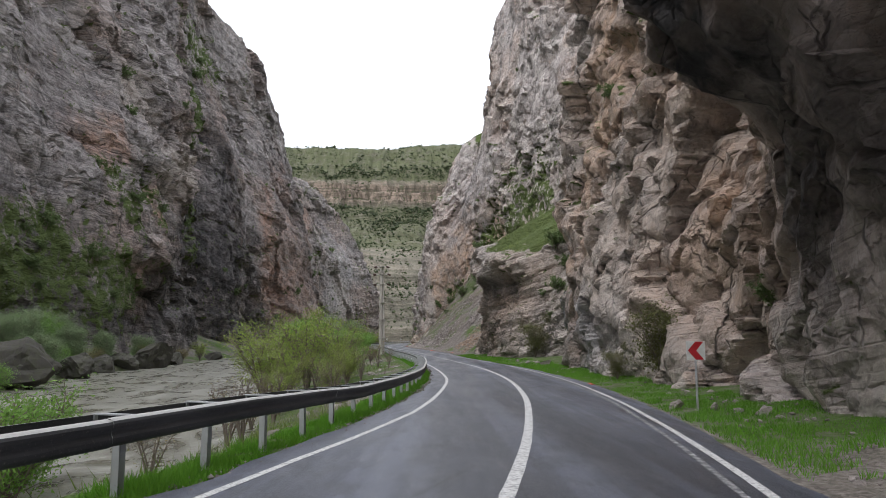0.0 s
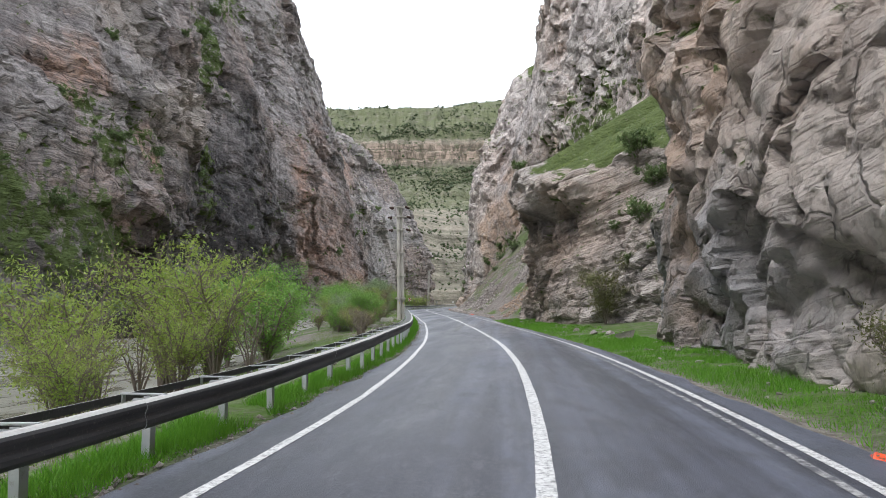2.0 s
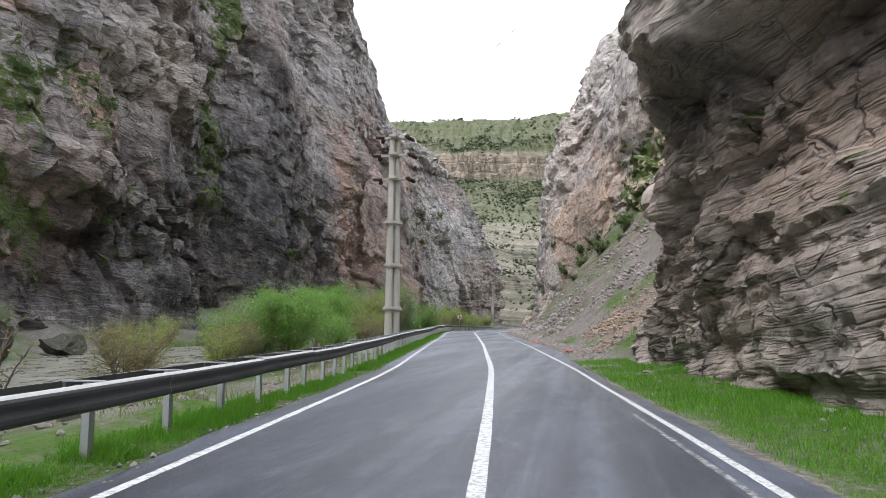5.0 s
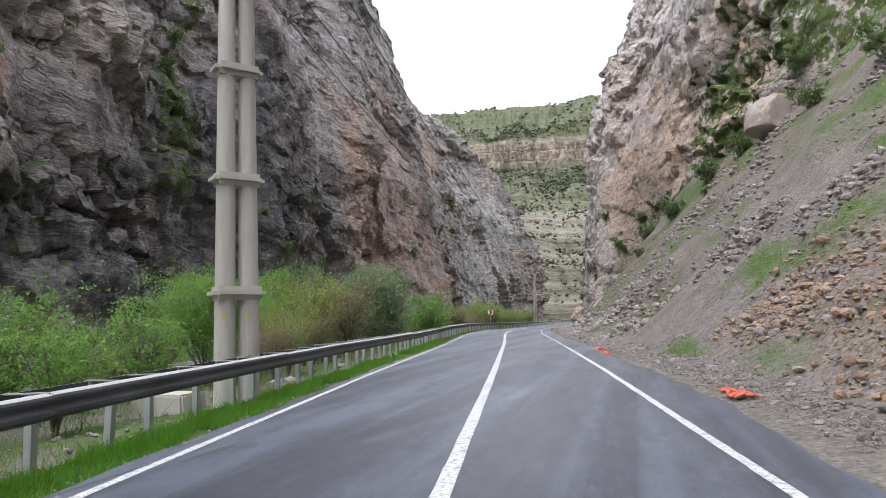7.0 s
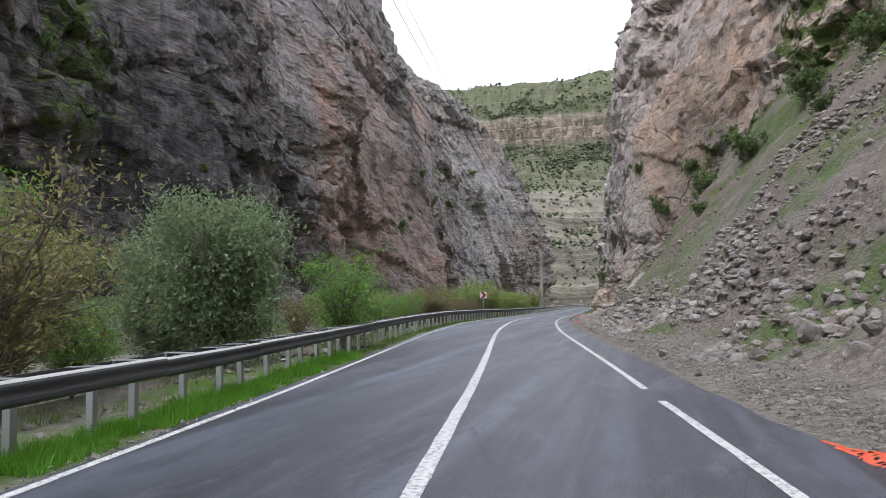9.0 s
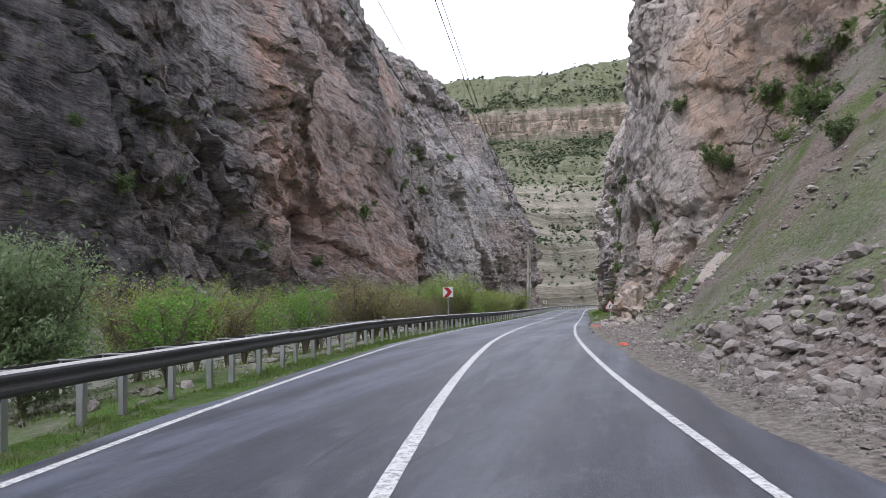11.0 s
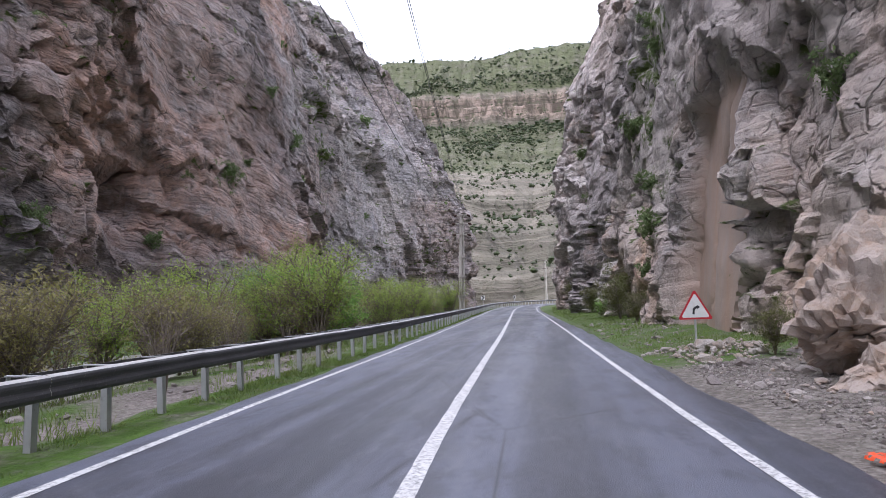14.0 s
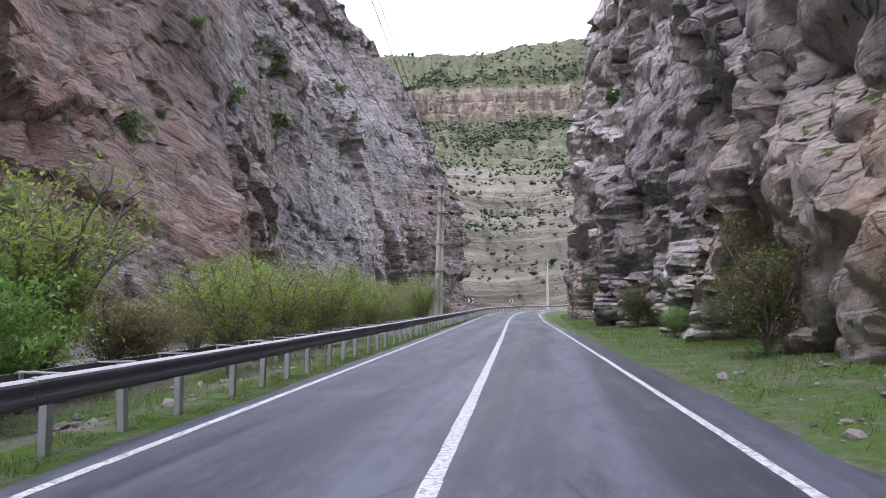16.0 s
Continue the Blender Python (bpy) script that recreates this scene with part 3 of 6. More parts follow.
painted_line("edge_line_left", [(0, -3.4), (10, -3.33), (17.5, -2.97), (24, -3.05), (36, -3.08), (42, -3.24), (50, -3.35), (86, -3.43), (93, -3.53), (117, -3.65), (161, -3.5), (400, -3.42)], 0.135, -60, 400)
painted_line("edge_line_right", [(0, 2.95), (24, 2.88), (50, 2.95), (93, 3.12), (106, 3.08), (118, 3.17), (400, 3.25)], 0.135, -60, 122.5)
painted_line("edge_line_right_far", [(0, 3.1), (118, 3.17), (180, 3.25), (400, 3.25)], 0.135, 124.2, 400)
painted_line("old_edge_line", [(0, 2.6), (24, 2.62), (80, 2.72)], 0.1, -20, 74, 0.005, worn_paint)
painted_line("centre_line", 0.0, 0.18, -60, 400)

# the river
ys = np.arange(-120, 470, 1.0)
t = np.linspace(0, 1, 50)
y, t = np.meshgrid(ys, t, indexing="ij")
x = np.interp(y, SHORES[:, 0], SHORES[:, 1]) * (1 - t) + np.interp(y, SHORES[:, 0], SHORES[:, 2]) * t
x = x + (0.5 - t) * 6
p = np.stack([x, y, 0 * x], -1)
p[..., 2] = -2.6 + 0.09 * fbm(p / np.array((2.0, 3.5, 1)), 4, 33)
thing("river", mesh_of("river", p, grid_faces(*x.shape), True), water_material, "muddy greenish grey river running fast", "river", kind="structure")


# ================= the cliffs =================
WALLS, GROWTH = {}, {}


def cliff(name, plan, step, rise, rows_z, relief, material, marks=(), cap=(30, 0.5), facing=1, sigma=2.5, dense=(), tint=(), stain_shade=(), green=(), slabs=(), fresh=(), soften=(), cool=(), roofs=()):
    """A rock wall over a plan line. Plan columns: x, y, foot, top, lean low, lean high. facing: the side of the line's
    way on which the open air lies (1: left of it). marks: swellings (y, z, ry, rz, out). roofs: overhangs (y, ry, z,
    out, over how much height). tint, green, fresh, stain_shade: patches (y, z, ry, rz, strength); the last two also
    paint light and shade into the colour."""
    line = smooth_path(plan, step, sigma)
    tan = np.gradient(line[:, :2], axis=0)
    tan /= np.linalg.norm(tan, axis=1)[:, None]
    r = int(4 / step) + 1
    tan = np.stack([np.convolve(np.pad(tan[:, k], r, "edge"), np.ones(2 * r + 1) / (2 * r + 1), "valid") for k in (0, 1)], -1)
    out = facing * np.stack([-tan[:, 1], tan[:, 0]], -1)
    if dense:      # fine columns on the stretches passed close by, coarser ones between
        near = np.zeros(len(line), bool)
        for y0, y1 in dense:
            near |= (line[:, 1] > y0) & (line[:, 1] < y1)
        keep = near | (np.arange(len(line)) % 3 == 0)
        line, out = line[keep], out[keep]
    top = line[:, 3] + 3.0 * fbm(np.stack([line[:, 0] / 9, line[:, 1] / 9, 0 * line[:, 0]], -1), 4, 77)
    foot, low, high = line[:, 2], line[:, 4], line[:, 5]
    v = np.linspace(0, 1, rows_z) ** rise
    z = foot[:, None] + (top - foot)[:, None] * v
    knee = (foot + 0.5 * (top - foot))[:, None]
    back = low[:, None] * np.minimum(z - foot[:, None], knee - foot[:, None]) + high[:, None] * np.maximum(0, z - knee)
    round_top = np.clip((v - 0.93) / 0.07, 0, 1)[None, :] ** 2
    back = back + 2.0 * round_top
    xy = line[:, None, :2] - out[:, None] * back[..., None]
    p = np.concatenate([xy, z[..., None]], -1)
    shake = np.random.default_rng(relief["seed"]).uniform(-0.38, 0.38, p.shape[:2] + (2,))
    shake[0], shake[-1], shake[:, 0], shake[:, -1] = 0, 0, 0, 0
    p = p + shake[..., :1] * np.gradient(p, axis=0) + shake[..., 1:] * np.gradient(p, axis=1)
    push = rock_relief(p, **relief)
    push = push * (1 - 0.7 * round_top)
    for y0, z0, ry, rz, keep in soften:      # calmer, less broken stretches
        k = np.clip(1.4 * (1.2 - np.sqrt(((p[..., 1] - y0) / ry) ** 2 + ((p[..., 2] - z0) / rz) ** 2)), 0, 1)
        push = push * (1 - k * (1 - keep))
    bare = np.zeros(push.shape)
    for y0, z0, ry, rz, out_by in slabs:      # a clean broken face
        bend = 0.12 * vnoise(p / 3.0, 29)
        q = np.abs((p[..., 1] - y0 + 0.12 * (p[..., 2] - z0)) / ry + bend) ** 6 + np.abs((p[..., 2] - z0) / rz + bend) ** 4
        k = np.clip(2.5 - 2.0 * q, 0, 1)
        seam = np.exp(-np.abs(p[..., 1] - y0 + 0.35 * (p[..., 2] - z0) + 0.8 * vnoise(p / 2.0, 30)) / 0.09)
        bare = np.maximum(bare, k)
        push = push * (1 - k) + k * (out_by + 0.1 * fbm(p / 3.0, 4, 28) - 0.25 * seam)
    for y0, z0, ry, rz, amount in marks:
        q = ((p[..., 1] - y0) / ry) ** 2 + ((p[..., 2] - z0) / rz) ** 2
        push = push + amount * np.exp(-(q ** 1.5))
    for y0, ry, z0, amount, tall in roofs:      # rock that hangs out over the wall below it
        edge = z0 + 0.9 * fbm(p / 3.0, 3, 37)
        step = np.clip((p[..., 2] - edge) / tall, 0, 1)
        push = push + amount * step * np.exp(-(((p[..., 1] - y0) / ry) ** 4)) * (1 + 0.35 * fbm(p / 2.2, 3, 38))
    lift = (0.5 if relief["rough"] > 2 else 0.16) * relief["rough"] * fbm(p / 1.7, 3, relief["seed"] + 5)
    p = np.concatenate([p[..., :2] + out[:, None] * push[..., None], (p[..., 2] + lift * (v[None, :] > 0.02))[..., None]], -1)
    # the ground on top goes back and up
    reach, slope = cap
    steps = np.array((0.04, 0.1, 0.2, 0.35, 0.6, 1.0)) * reach
    tops = []
    for k in steps:
        q = p[:, -1].copy()
        q[:, :2] -= out * k
        q[:, 2] += slope * k + 0.05 * k * fbm(q / 8, 3, 12)
        tops.append(q)
    p = np.concatenate([p, np.stack(tops, 1)], 1)
    WALLS[name] = p
    faces = grid_faces(*p.shape[:2])
    me = mesh_of(name, p, faces if facing < 0 else faces[:, ::-1], True)
    me.set_sharp_from_angle(angle=radians(38))

    def patches(some):
        total = np.zeros(p.shape[:2])
        for y0, z0, ry, rz, amount in some:
            q = np.sqrt(((p[..., 1] - y0) / ry) ** 2 + ((p[..., 2] - z0) / rz) ** 2)
            near = q < 2.3
            q = q[near] + 0.5 * fbm(p[near] / 4.0, 4, int(y0 + z0))
            total[near] = np.maximum(total[near], amount * np.clip(1.1 * (1 - q) + 0.35, 0, 1))
        return total

    attribute(me, "bare", np.concatenate([bare, np.zeros((len(bare), 6))], 1))
    attribute(me, "tint", patches(tint))
    attribute(me, "stain_shade", patches(stain_shade))
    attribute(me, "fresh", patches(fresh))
    attribute(me, "cool", patches(cool))
    attribute(me, "bed", bed_height(p, relief["dips"], relief["cross"]))
    g = patches(green)
    g[:, -6:] = 1.0
    ledge = np.zeros(p.shape[:2])
    dz, dx = np.diff(p[..., 2], axis=1), np.linalg.norm(np.diff(p[..., :2], axis=1), axis=-1)
    ledge[:, :-1] = np.clip(dx / (np.abs(dz) + 1e-3) - 1.2, 0, 1) * (vnoise(p[:, :-1] / 11, 91) > 0.0)
    GROWTH[name] = g
    attribute(me, "green", np.clip(g + 0.6 * ledge, 0, 1))
    return thing(name, me, material, kind="structure")


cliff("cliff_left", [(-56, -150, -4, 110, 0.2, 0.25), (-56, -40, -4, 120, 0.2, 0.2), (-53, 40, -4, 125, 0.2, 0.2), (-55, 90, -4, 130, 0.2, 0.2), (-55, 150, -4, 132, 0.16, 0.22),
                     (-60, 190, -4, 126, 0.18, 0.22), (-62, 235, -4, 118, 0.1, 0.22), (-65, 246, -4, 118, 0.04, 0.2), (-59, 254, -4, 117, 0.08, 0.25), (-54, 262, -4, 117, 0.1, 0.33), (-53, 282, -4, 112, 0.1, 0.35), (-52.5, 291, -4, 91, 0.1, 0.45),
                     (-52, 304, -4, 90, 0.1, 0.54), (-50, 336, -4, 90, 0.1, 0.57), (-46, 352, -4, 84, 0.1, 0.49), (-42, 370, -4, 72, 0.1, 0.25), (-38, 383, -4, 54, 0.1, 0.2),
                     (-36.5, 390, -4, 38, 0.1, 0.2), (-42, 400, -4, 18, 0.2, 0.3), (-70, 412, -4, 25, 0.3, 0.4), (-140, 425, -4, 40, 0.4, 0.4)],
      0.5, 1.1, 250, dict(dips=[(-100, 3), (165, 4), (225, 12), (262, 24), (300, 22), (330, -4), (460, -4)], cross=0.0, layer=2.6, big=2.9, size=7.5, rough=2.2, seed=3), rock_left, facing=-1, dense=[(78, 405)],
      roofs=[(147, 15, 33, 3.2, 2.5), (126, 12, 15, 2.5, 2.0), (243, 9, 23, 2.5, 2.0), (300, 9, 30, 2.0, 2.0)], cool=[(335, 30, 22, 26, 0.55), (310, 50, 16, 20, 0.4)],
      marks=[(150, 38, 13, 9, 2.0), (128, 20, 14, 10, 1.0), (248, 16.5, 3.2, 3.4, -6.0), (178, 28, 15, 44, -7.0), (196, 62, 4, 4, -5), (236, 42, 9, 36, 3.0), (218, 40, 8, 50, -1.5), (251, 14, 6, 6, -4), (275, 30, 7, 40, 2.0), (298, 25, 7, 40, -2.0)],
      # fresh: pale rock, and the lit slab at y 148 brightened in colour.
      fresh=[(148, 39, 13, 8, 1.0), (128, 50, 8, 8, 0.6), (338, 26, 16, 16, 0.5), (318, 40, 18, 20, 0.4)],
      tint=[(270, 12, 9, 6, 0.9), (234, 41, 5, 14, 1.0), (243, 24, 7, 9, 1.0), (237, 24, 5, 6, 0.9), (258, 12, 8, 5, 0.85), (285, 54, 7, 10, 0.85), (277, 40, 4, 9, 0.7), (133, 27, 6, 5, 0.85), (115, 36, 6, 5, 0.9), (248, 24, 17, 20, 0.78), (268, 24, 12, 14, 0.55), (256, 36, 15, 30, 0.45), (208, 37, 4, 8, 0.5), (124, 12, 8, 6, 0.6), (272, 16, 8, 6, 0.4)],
      # Dark wall stain, with the shade of the caves painted among it.
      stain_shade=[(248, 16.5, 3.6, 3.6, 1.0), (95, 10, 18, 9, 0.8), (186, 24, 18, 20, 1.0), (272, 40, 9, 20, 0.55), (192, 20, 26, 24, 0.95), (158, 20, 15, 13, 0.85), (135, 11, 22, 8, 0.85), (171, 7, 20, 10, 1.0), (196, 4, 20, 9, 1.0), (153, 6, 16, 8, 0.95), (119, 5, 16, 6, 0.85), (172, 34, 10, 22, 0.95), (190, 21, 3, 3, 1.0), (234, 14, 3, 3, 1.0), (226, 11, 7, 6, 0.95), (197, 62, 3.5, 4, 1.0), (205, 48, 11, 28, 0.9), (222, 24, 8, 14, 0.7), (248, 7, 12, 4, 0.6)],
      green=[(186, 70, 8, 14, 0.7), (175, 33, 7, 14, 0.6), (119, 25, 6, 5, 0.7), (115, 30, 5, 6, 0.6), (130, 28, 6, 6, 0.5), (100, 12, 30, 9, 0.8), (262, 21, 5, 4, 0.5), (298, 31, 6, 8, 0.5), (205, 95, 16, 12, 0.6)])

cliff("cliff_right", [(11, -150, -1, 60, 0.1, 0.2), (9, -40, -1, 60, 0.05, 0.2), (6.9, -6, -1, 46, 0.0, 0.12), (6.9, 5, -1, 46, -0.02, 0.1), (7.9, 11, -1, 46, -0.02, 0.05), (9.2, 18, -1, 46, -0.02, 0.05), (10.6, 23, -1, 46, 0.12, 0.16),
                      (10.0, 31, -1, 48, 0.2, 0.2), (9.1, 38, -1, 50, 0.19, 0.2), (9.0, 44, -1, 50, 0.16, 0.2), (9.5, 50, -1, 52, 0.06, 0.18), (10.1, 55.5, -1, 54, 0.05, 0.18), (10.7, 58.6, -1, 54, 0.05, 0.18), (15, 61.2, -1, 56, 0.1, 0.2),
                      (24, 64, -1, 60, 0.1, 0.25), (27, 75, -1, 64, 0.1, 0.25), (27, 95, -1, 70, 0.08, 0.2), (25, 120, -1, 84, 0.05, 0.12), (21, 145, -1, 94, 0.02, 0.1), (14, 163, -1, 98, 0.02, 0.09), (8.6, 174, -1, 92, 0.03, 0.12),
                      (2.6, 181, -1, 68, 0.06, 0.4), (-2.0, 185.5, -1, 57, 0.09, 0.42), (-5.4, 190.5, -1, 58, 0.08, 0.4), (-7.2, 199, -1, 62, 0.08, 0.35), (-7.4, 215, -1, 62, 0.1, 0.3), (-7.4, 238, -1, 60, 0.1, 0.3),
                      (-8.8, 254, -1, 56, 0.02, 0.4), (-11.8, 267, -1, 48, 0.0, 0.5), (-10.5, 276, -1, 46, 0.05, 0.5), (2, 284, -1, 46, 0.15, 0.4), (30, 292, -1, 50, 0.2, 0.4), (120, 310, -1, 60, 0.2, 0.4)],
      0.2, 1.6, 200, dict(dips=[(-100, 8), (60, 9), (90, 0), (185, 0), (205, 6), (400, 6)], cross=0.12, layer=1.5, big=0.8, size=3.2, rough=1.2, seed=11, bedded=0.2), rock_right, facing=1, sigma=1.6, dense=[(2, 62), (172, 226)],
      # fresh: broken pale rock, and light painted on the shaded wall near y 213.
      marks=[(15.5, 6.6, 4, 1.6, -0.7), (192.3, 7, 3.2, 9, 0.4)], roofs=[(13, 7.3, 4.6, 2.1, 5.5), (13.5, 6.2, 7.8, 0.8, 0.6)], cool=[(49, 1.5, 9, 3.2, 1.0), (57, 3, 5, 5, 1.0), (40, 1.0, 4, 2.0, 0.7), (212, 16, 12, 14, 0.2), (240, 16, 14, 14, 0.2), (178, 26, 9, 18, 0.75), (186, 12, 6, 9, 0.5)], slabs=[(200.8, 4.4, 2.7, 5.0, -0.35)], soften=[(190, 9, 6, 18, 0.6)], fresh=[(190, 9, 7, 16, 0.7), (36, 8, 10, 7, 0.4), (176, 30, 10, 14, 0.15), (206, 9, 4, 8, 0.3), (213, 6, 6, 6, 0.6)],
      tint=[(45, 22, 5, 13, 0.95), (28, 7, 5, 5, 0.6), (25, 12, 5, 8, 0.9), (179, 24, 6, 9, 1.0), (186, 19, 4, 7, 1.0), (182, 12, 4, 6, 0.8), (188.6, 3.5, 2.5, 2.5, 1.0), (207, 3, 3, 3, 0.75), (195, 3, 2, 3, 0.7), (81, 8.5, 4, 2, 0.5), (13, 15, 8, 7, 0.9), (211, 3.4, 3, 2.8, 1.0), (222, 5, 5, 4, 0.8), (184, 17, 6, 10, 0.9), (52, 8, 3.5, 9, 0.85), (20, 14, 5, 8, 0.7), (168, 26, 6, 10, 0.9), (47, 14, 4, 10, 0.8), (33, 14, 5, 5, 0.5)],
      # Shade under the near overhang is painted here, beside real dark streaks.
      stain_shade=[(16.5, 9, 2.5, 4, 0.8), (51, 3, 5, 4, 0.4), (228, 24, 8, 16, 0.12), (12.5, 9.5, 6.3, 5.5, 1.0), (238, 14, 9, 12, 0.15), (241, 8, 12, 7, 0.35), (59, 12, 2.0, 14, 0.8), (183, 14, 4, 9, 0.45)],
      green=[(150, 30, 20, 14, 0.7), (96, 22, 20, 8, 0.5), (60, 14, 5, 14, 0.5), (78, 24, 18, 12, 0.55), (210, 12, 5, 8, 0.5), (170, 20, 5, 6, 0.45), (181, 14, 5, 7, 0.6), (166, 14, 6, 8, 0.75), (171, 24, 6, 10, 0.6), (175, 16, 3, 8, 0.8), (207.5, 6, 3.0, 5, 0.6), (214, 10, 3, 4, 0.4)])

cliff("rock_outcrop", [(27, 58.5, -1, 13.5, 0.7, 0.9), (18, 59.5, -1, 12.5, 0.7, 0.9), (13, 61.5, -1, 12, 0.55, 0.8), (10.4, 66, -1, 11.8, 0.35, 0.6), (9.0, 71, -1, 11.8, 0.2, 0.3), (7.6, 76, -1, 12.3, 0.0, 0.05), (6.2, 82, -1, 12.6, -0.06, -0.05), (5.0, 88, -1, 12.5, -0.02, 0.1),
                       (4.8, 93, -1, 11.5, 0.1, 0.3), (6.5, 99, -1, 10, 0.2, 0.5), (12, 104, -1, 12, 0.3, 0.5), (24, 108, -1, 14, 0.3, 0.5)],
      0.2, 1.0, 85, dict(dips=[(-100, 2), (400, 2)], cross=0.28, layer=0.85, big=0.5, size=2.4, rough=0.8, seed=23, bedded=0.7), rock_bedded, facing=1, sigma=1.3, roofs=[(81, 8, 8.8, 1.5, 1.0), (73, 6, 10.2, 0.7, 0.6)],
      # Pale faces are painted light; the dark band under the lip is painted shade.
      marks=[(79, 6.5, 7, 2.5, -0.6)], cap=(20, 0.62), green=[(63, 11, 6, 10, 0.5), (72, 16, 8, 3, 0.7), (75, 13, 10, 1.0, 0.6)], fresh=[(76, 8, 14, 9, 0.12)], tint=[(80, 7, 6, 4, 0.6), (72, 9, 6, 5, 0.3), (86, 4, 4, 4, 0.4)], stain_shade=[(81, 7.5, 6, 1.4, 0.8)])


def build_scree():
    """The slope of loose stones at the foot of the setback."""
    y, t = np.meshgrid(np.arange(88, 192, 0.4), np.linspace(0, 1, 90), indexing="ij")
    foot = np.interp(y, ROAD[:, 1][:640], ROAD[:, 0][:640]) + np.interp(y, (88, 100, 160, 180, 192), (5.6, 5.4, 5.6, 6.0, 6.4))
    end = np.interp(y, (88, 100, 120, 150, 165, 175, 182, 188, 192), (12, 17, 22, 22, 19, 12, 5, -3, -5.5))
    x = foot + (end - foot) * t
    steep = np.interp(y, (88, 96, 106, 125, 144, 160, 168, 176, 183, 187, 192), (0.1, 0.5, 0.85, 0.94, 1.04, 0.98, 1.1, 1.25, 1.3, 0.85, 0.15))
    run = np.maximum(0, x - foot)
    z = level(y) - 0.1 + steep * (run - 1.6 * (1 - np.exp(-run / 1.6)))
    p = np.stack([x, y, z], -1)
    z = z + np.clip(run / 3, 0, 1) * (0.7 * fbm(p / 6, 5, 61) + 0.16 * fbm(p / 0.9, 4, 62)) + np.clip((run - 5) / 5, 0, 1) * 0.8 * np.clip(vnoise(p / 3.5, 63) - 0.1, 0, 1)
    mound = np.exp(-((y - 95) / 3.2) ** 2) * np.clip((run - 0.3) / 1.6, 0, 1)
    z = z + 1.0 * mound
    p[..., 2] = z
    global SCREE, SCREE_GREEN
    SCREE = p
    me = mesh_of("scree_slope", p, grid_faces(*x.shape)[:, ::-1], True)
    green = np.clip(1.5 * vnoise(p / np.array((5, 5, 7)), 8) - 0.55 + 0.7 * fbm(p / 1.5, 3, 9), 0, 0.8)
    green = np.maximum(green, np.clip((y - 160) / 8, 0, 1) * np.clip((run - 0.8) / 2, 0, 1) * (y < 187) * np.clip(0.3 + 1.4 * fbm(p / 2.5, 4, 33), 0.0, 0.8))
    green = np.maximum(green, np.clip((run - 11) / 4, 0, 0.85) * np.clip(0.6 + 1.5 * fbm(p / 4, 3, 19), 0, 1))
    green = np.maximum(green, np.clip(2 * mound - 0.2, 0, 1))
    for gx, gy, rx, ry in ((6.5, 112.5, 2.2, 2.5), (4.7, 116.3, 1.5, 2.5), (8.5, 107, 1.6, 3), (1.0, 112.0, 0.9, 2.5), (-4.0, 138, 1.4, 6), (10.5, 116, 1.5, 5), (-2.5, 150, 2.2, 8), (-5.6, 160, 2.0, 6), (-1.0, 162, 3.0, 5), (-6.5, 150, 1.2, 5), (4, 152, 2.5, 6), (-5.5, 183, 2.5, 5), (-6.0, 177, 2.0, 4.5)):
        far = np.hypot((x - gx) / rx, (y - gy) / ry) + 0.5 * fbm(p / 1.5, 3, int(gy))
        green = np.maximum(green, np.clip(1.6 * (1 - far), 0, 0.95 if gy < 120 or gy > 170 else 0.6))
    SCREE_GREEN = green
    attribute(me, "green", green)
    attribute(me, "tint", np.clip((113 - y) / 6, 0, 1) * np.clip((y - 97) / 3, 0, 1) * np.clip(run / 1.5 - 0.6, 0, 1) * np.clip(0.8 + 0.8 * vnoise(p / 3.0, 51), 0, 1))
    attribute(me, "soil", np.clip((y - 118) / 30, 0.1, 0.9) * np.clip(0.75 + 1.2 * fbm(p / 7.0, 3, 54), 0, 1))
    thing("scree_slope", me, earth, kind="structure")


build_scree()


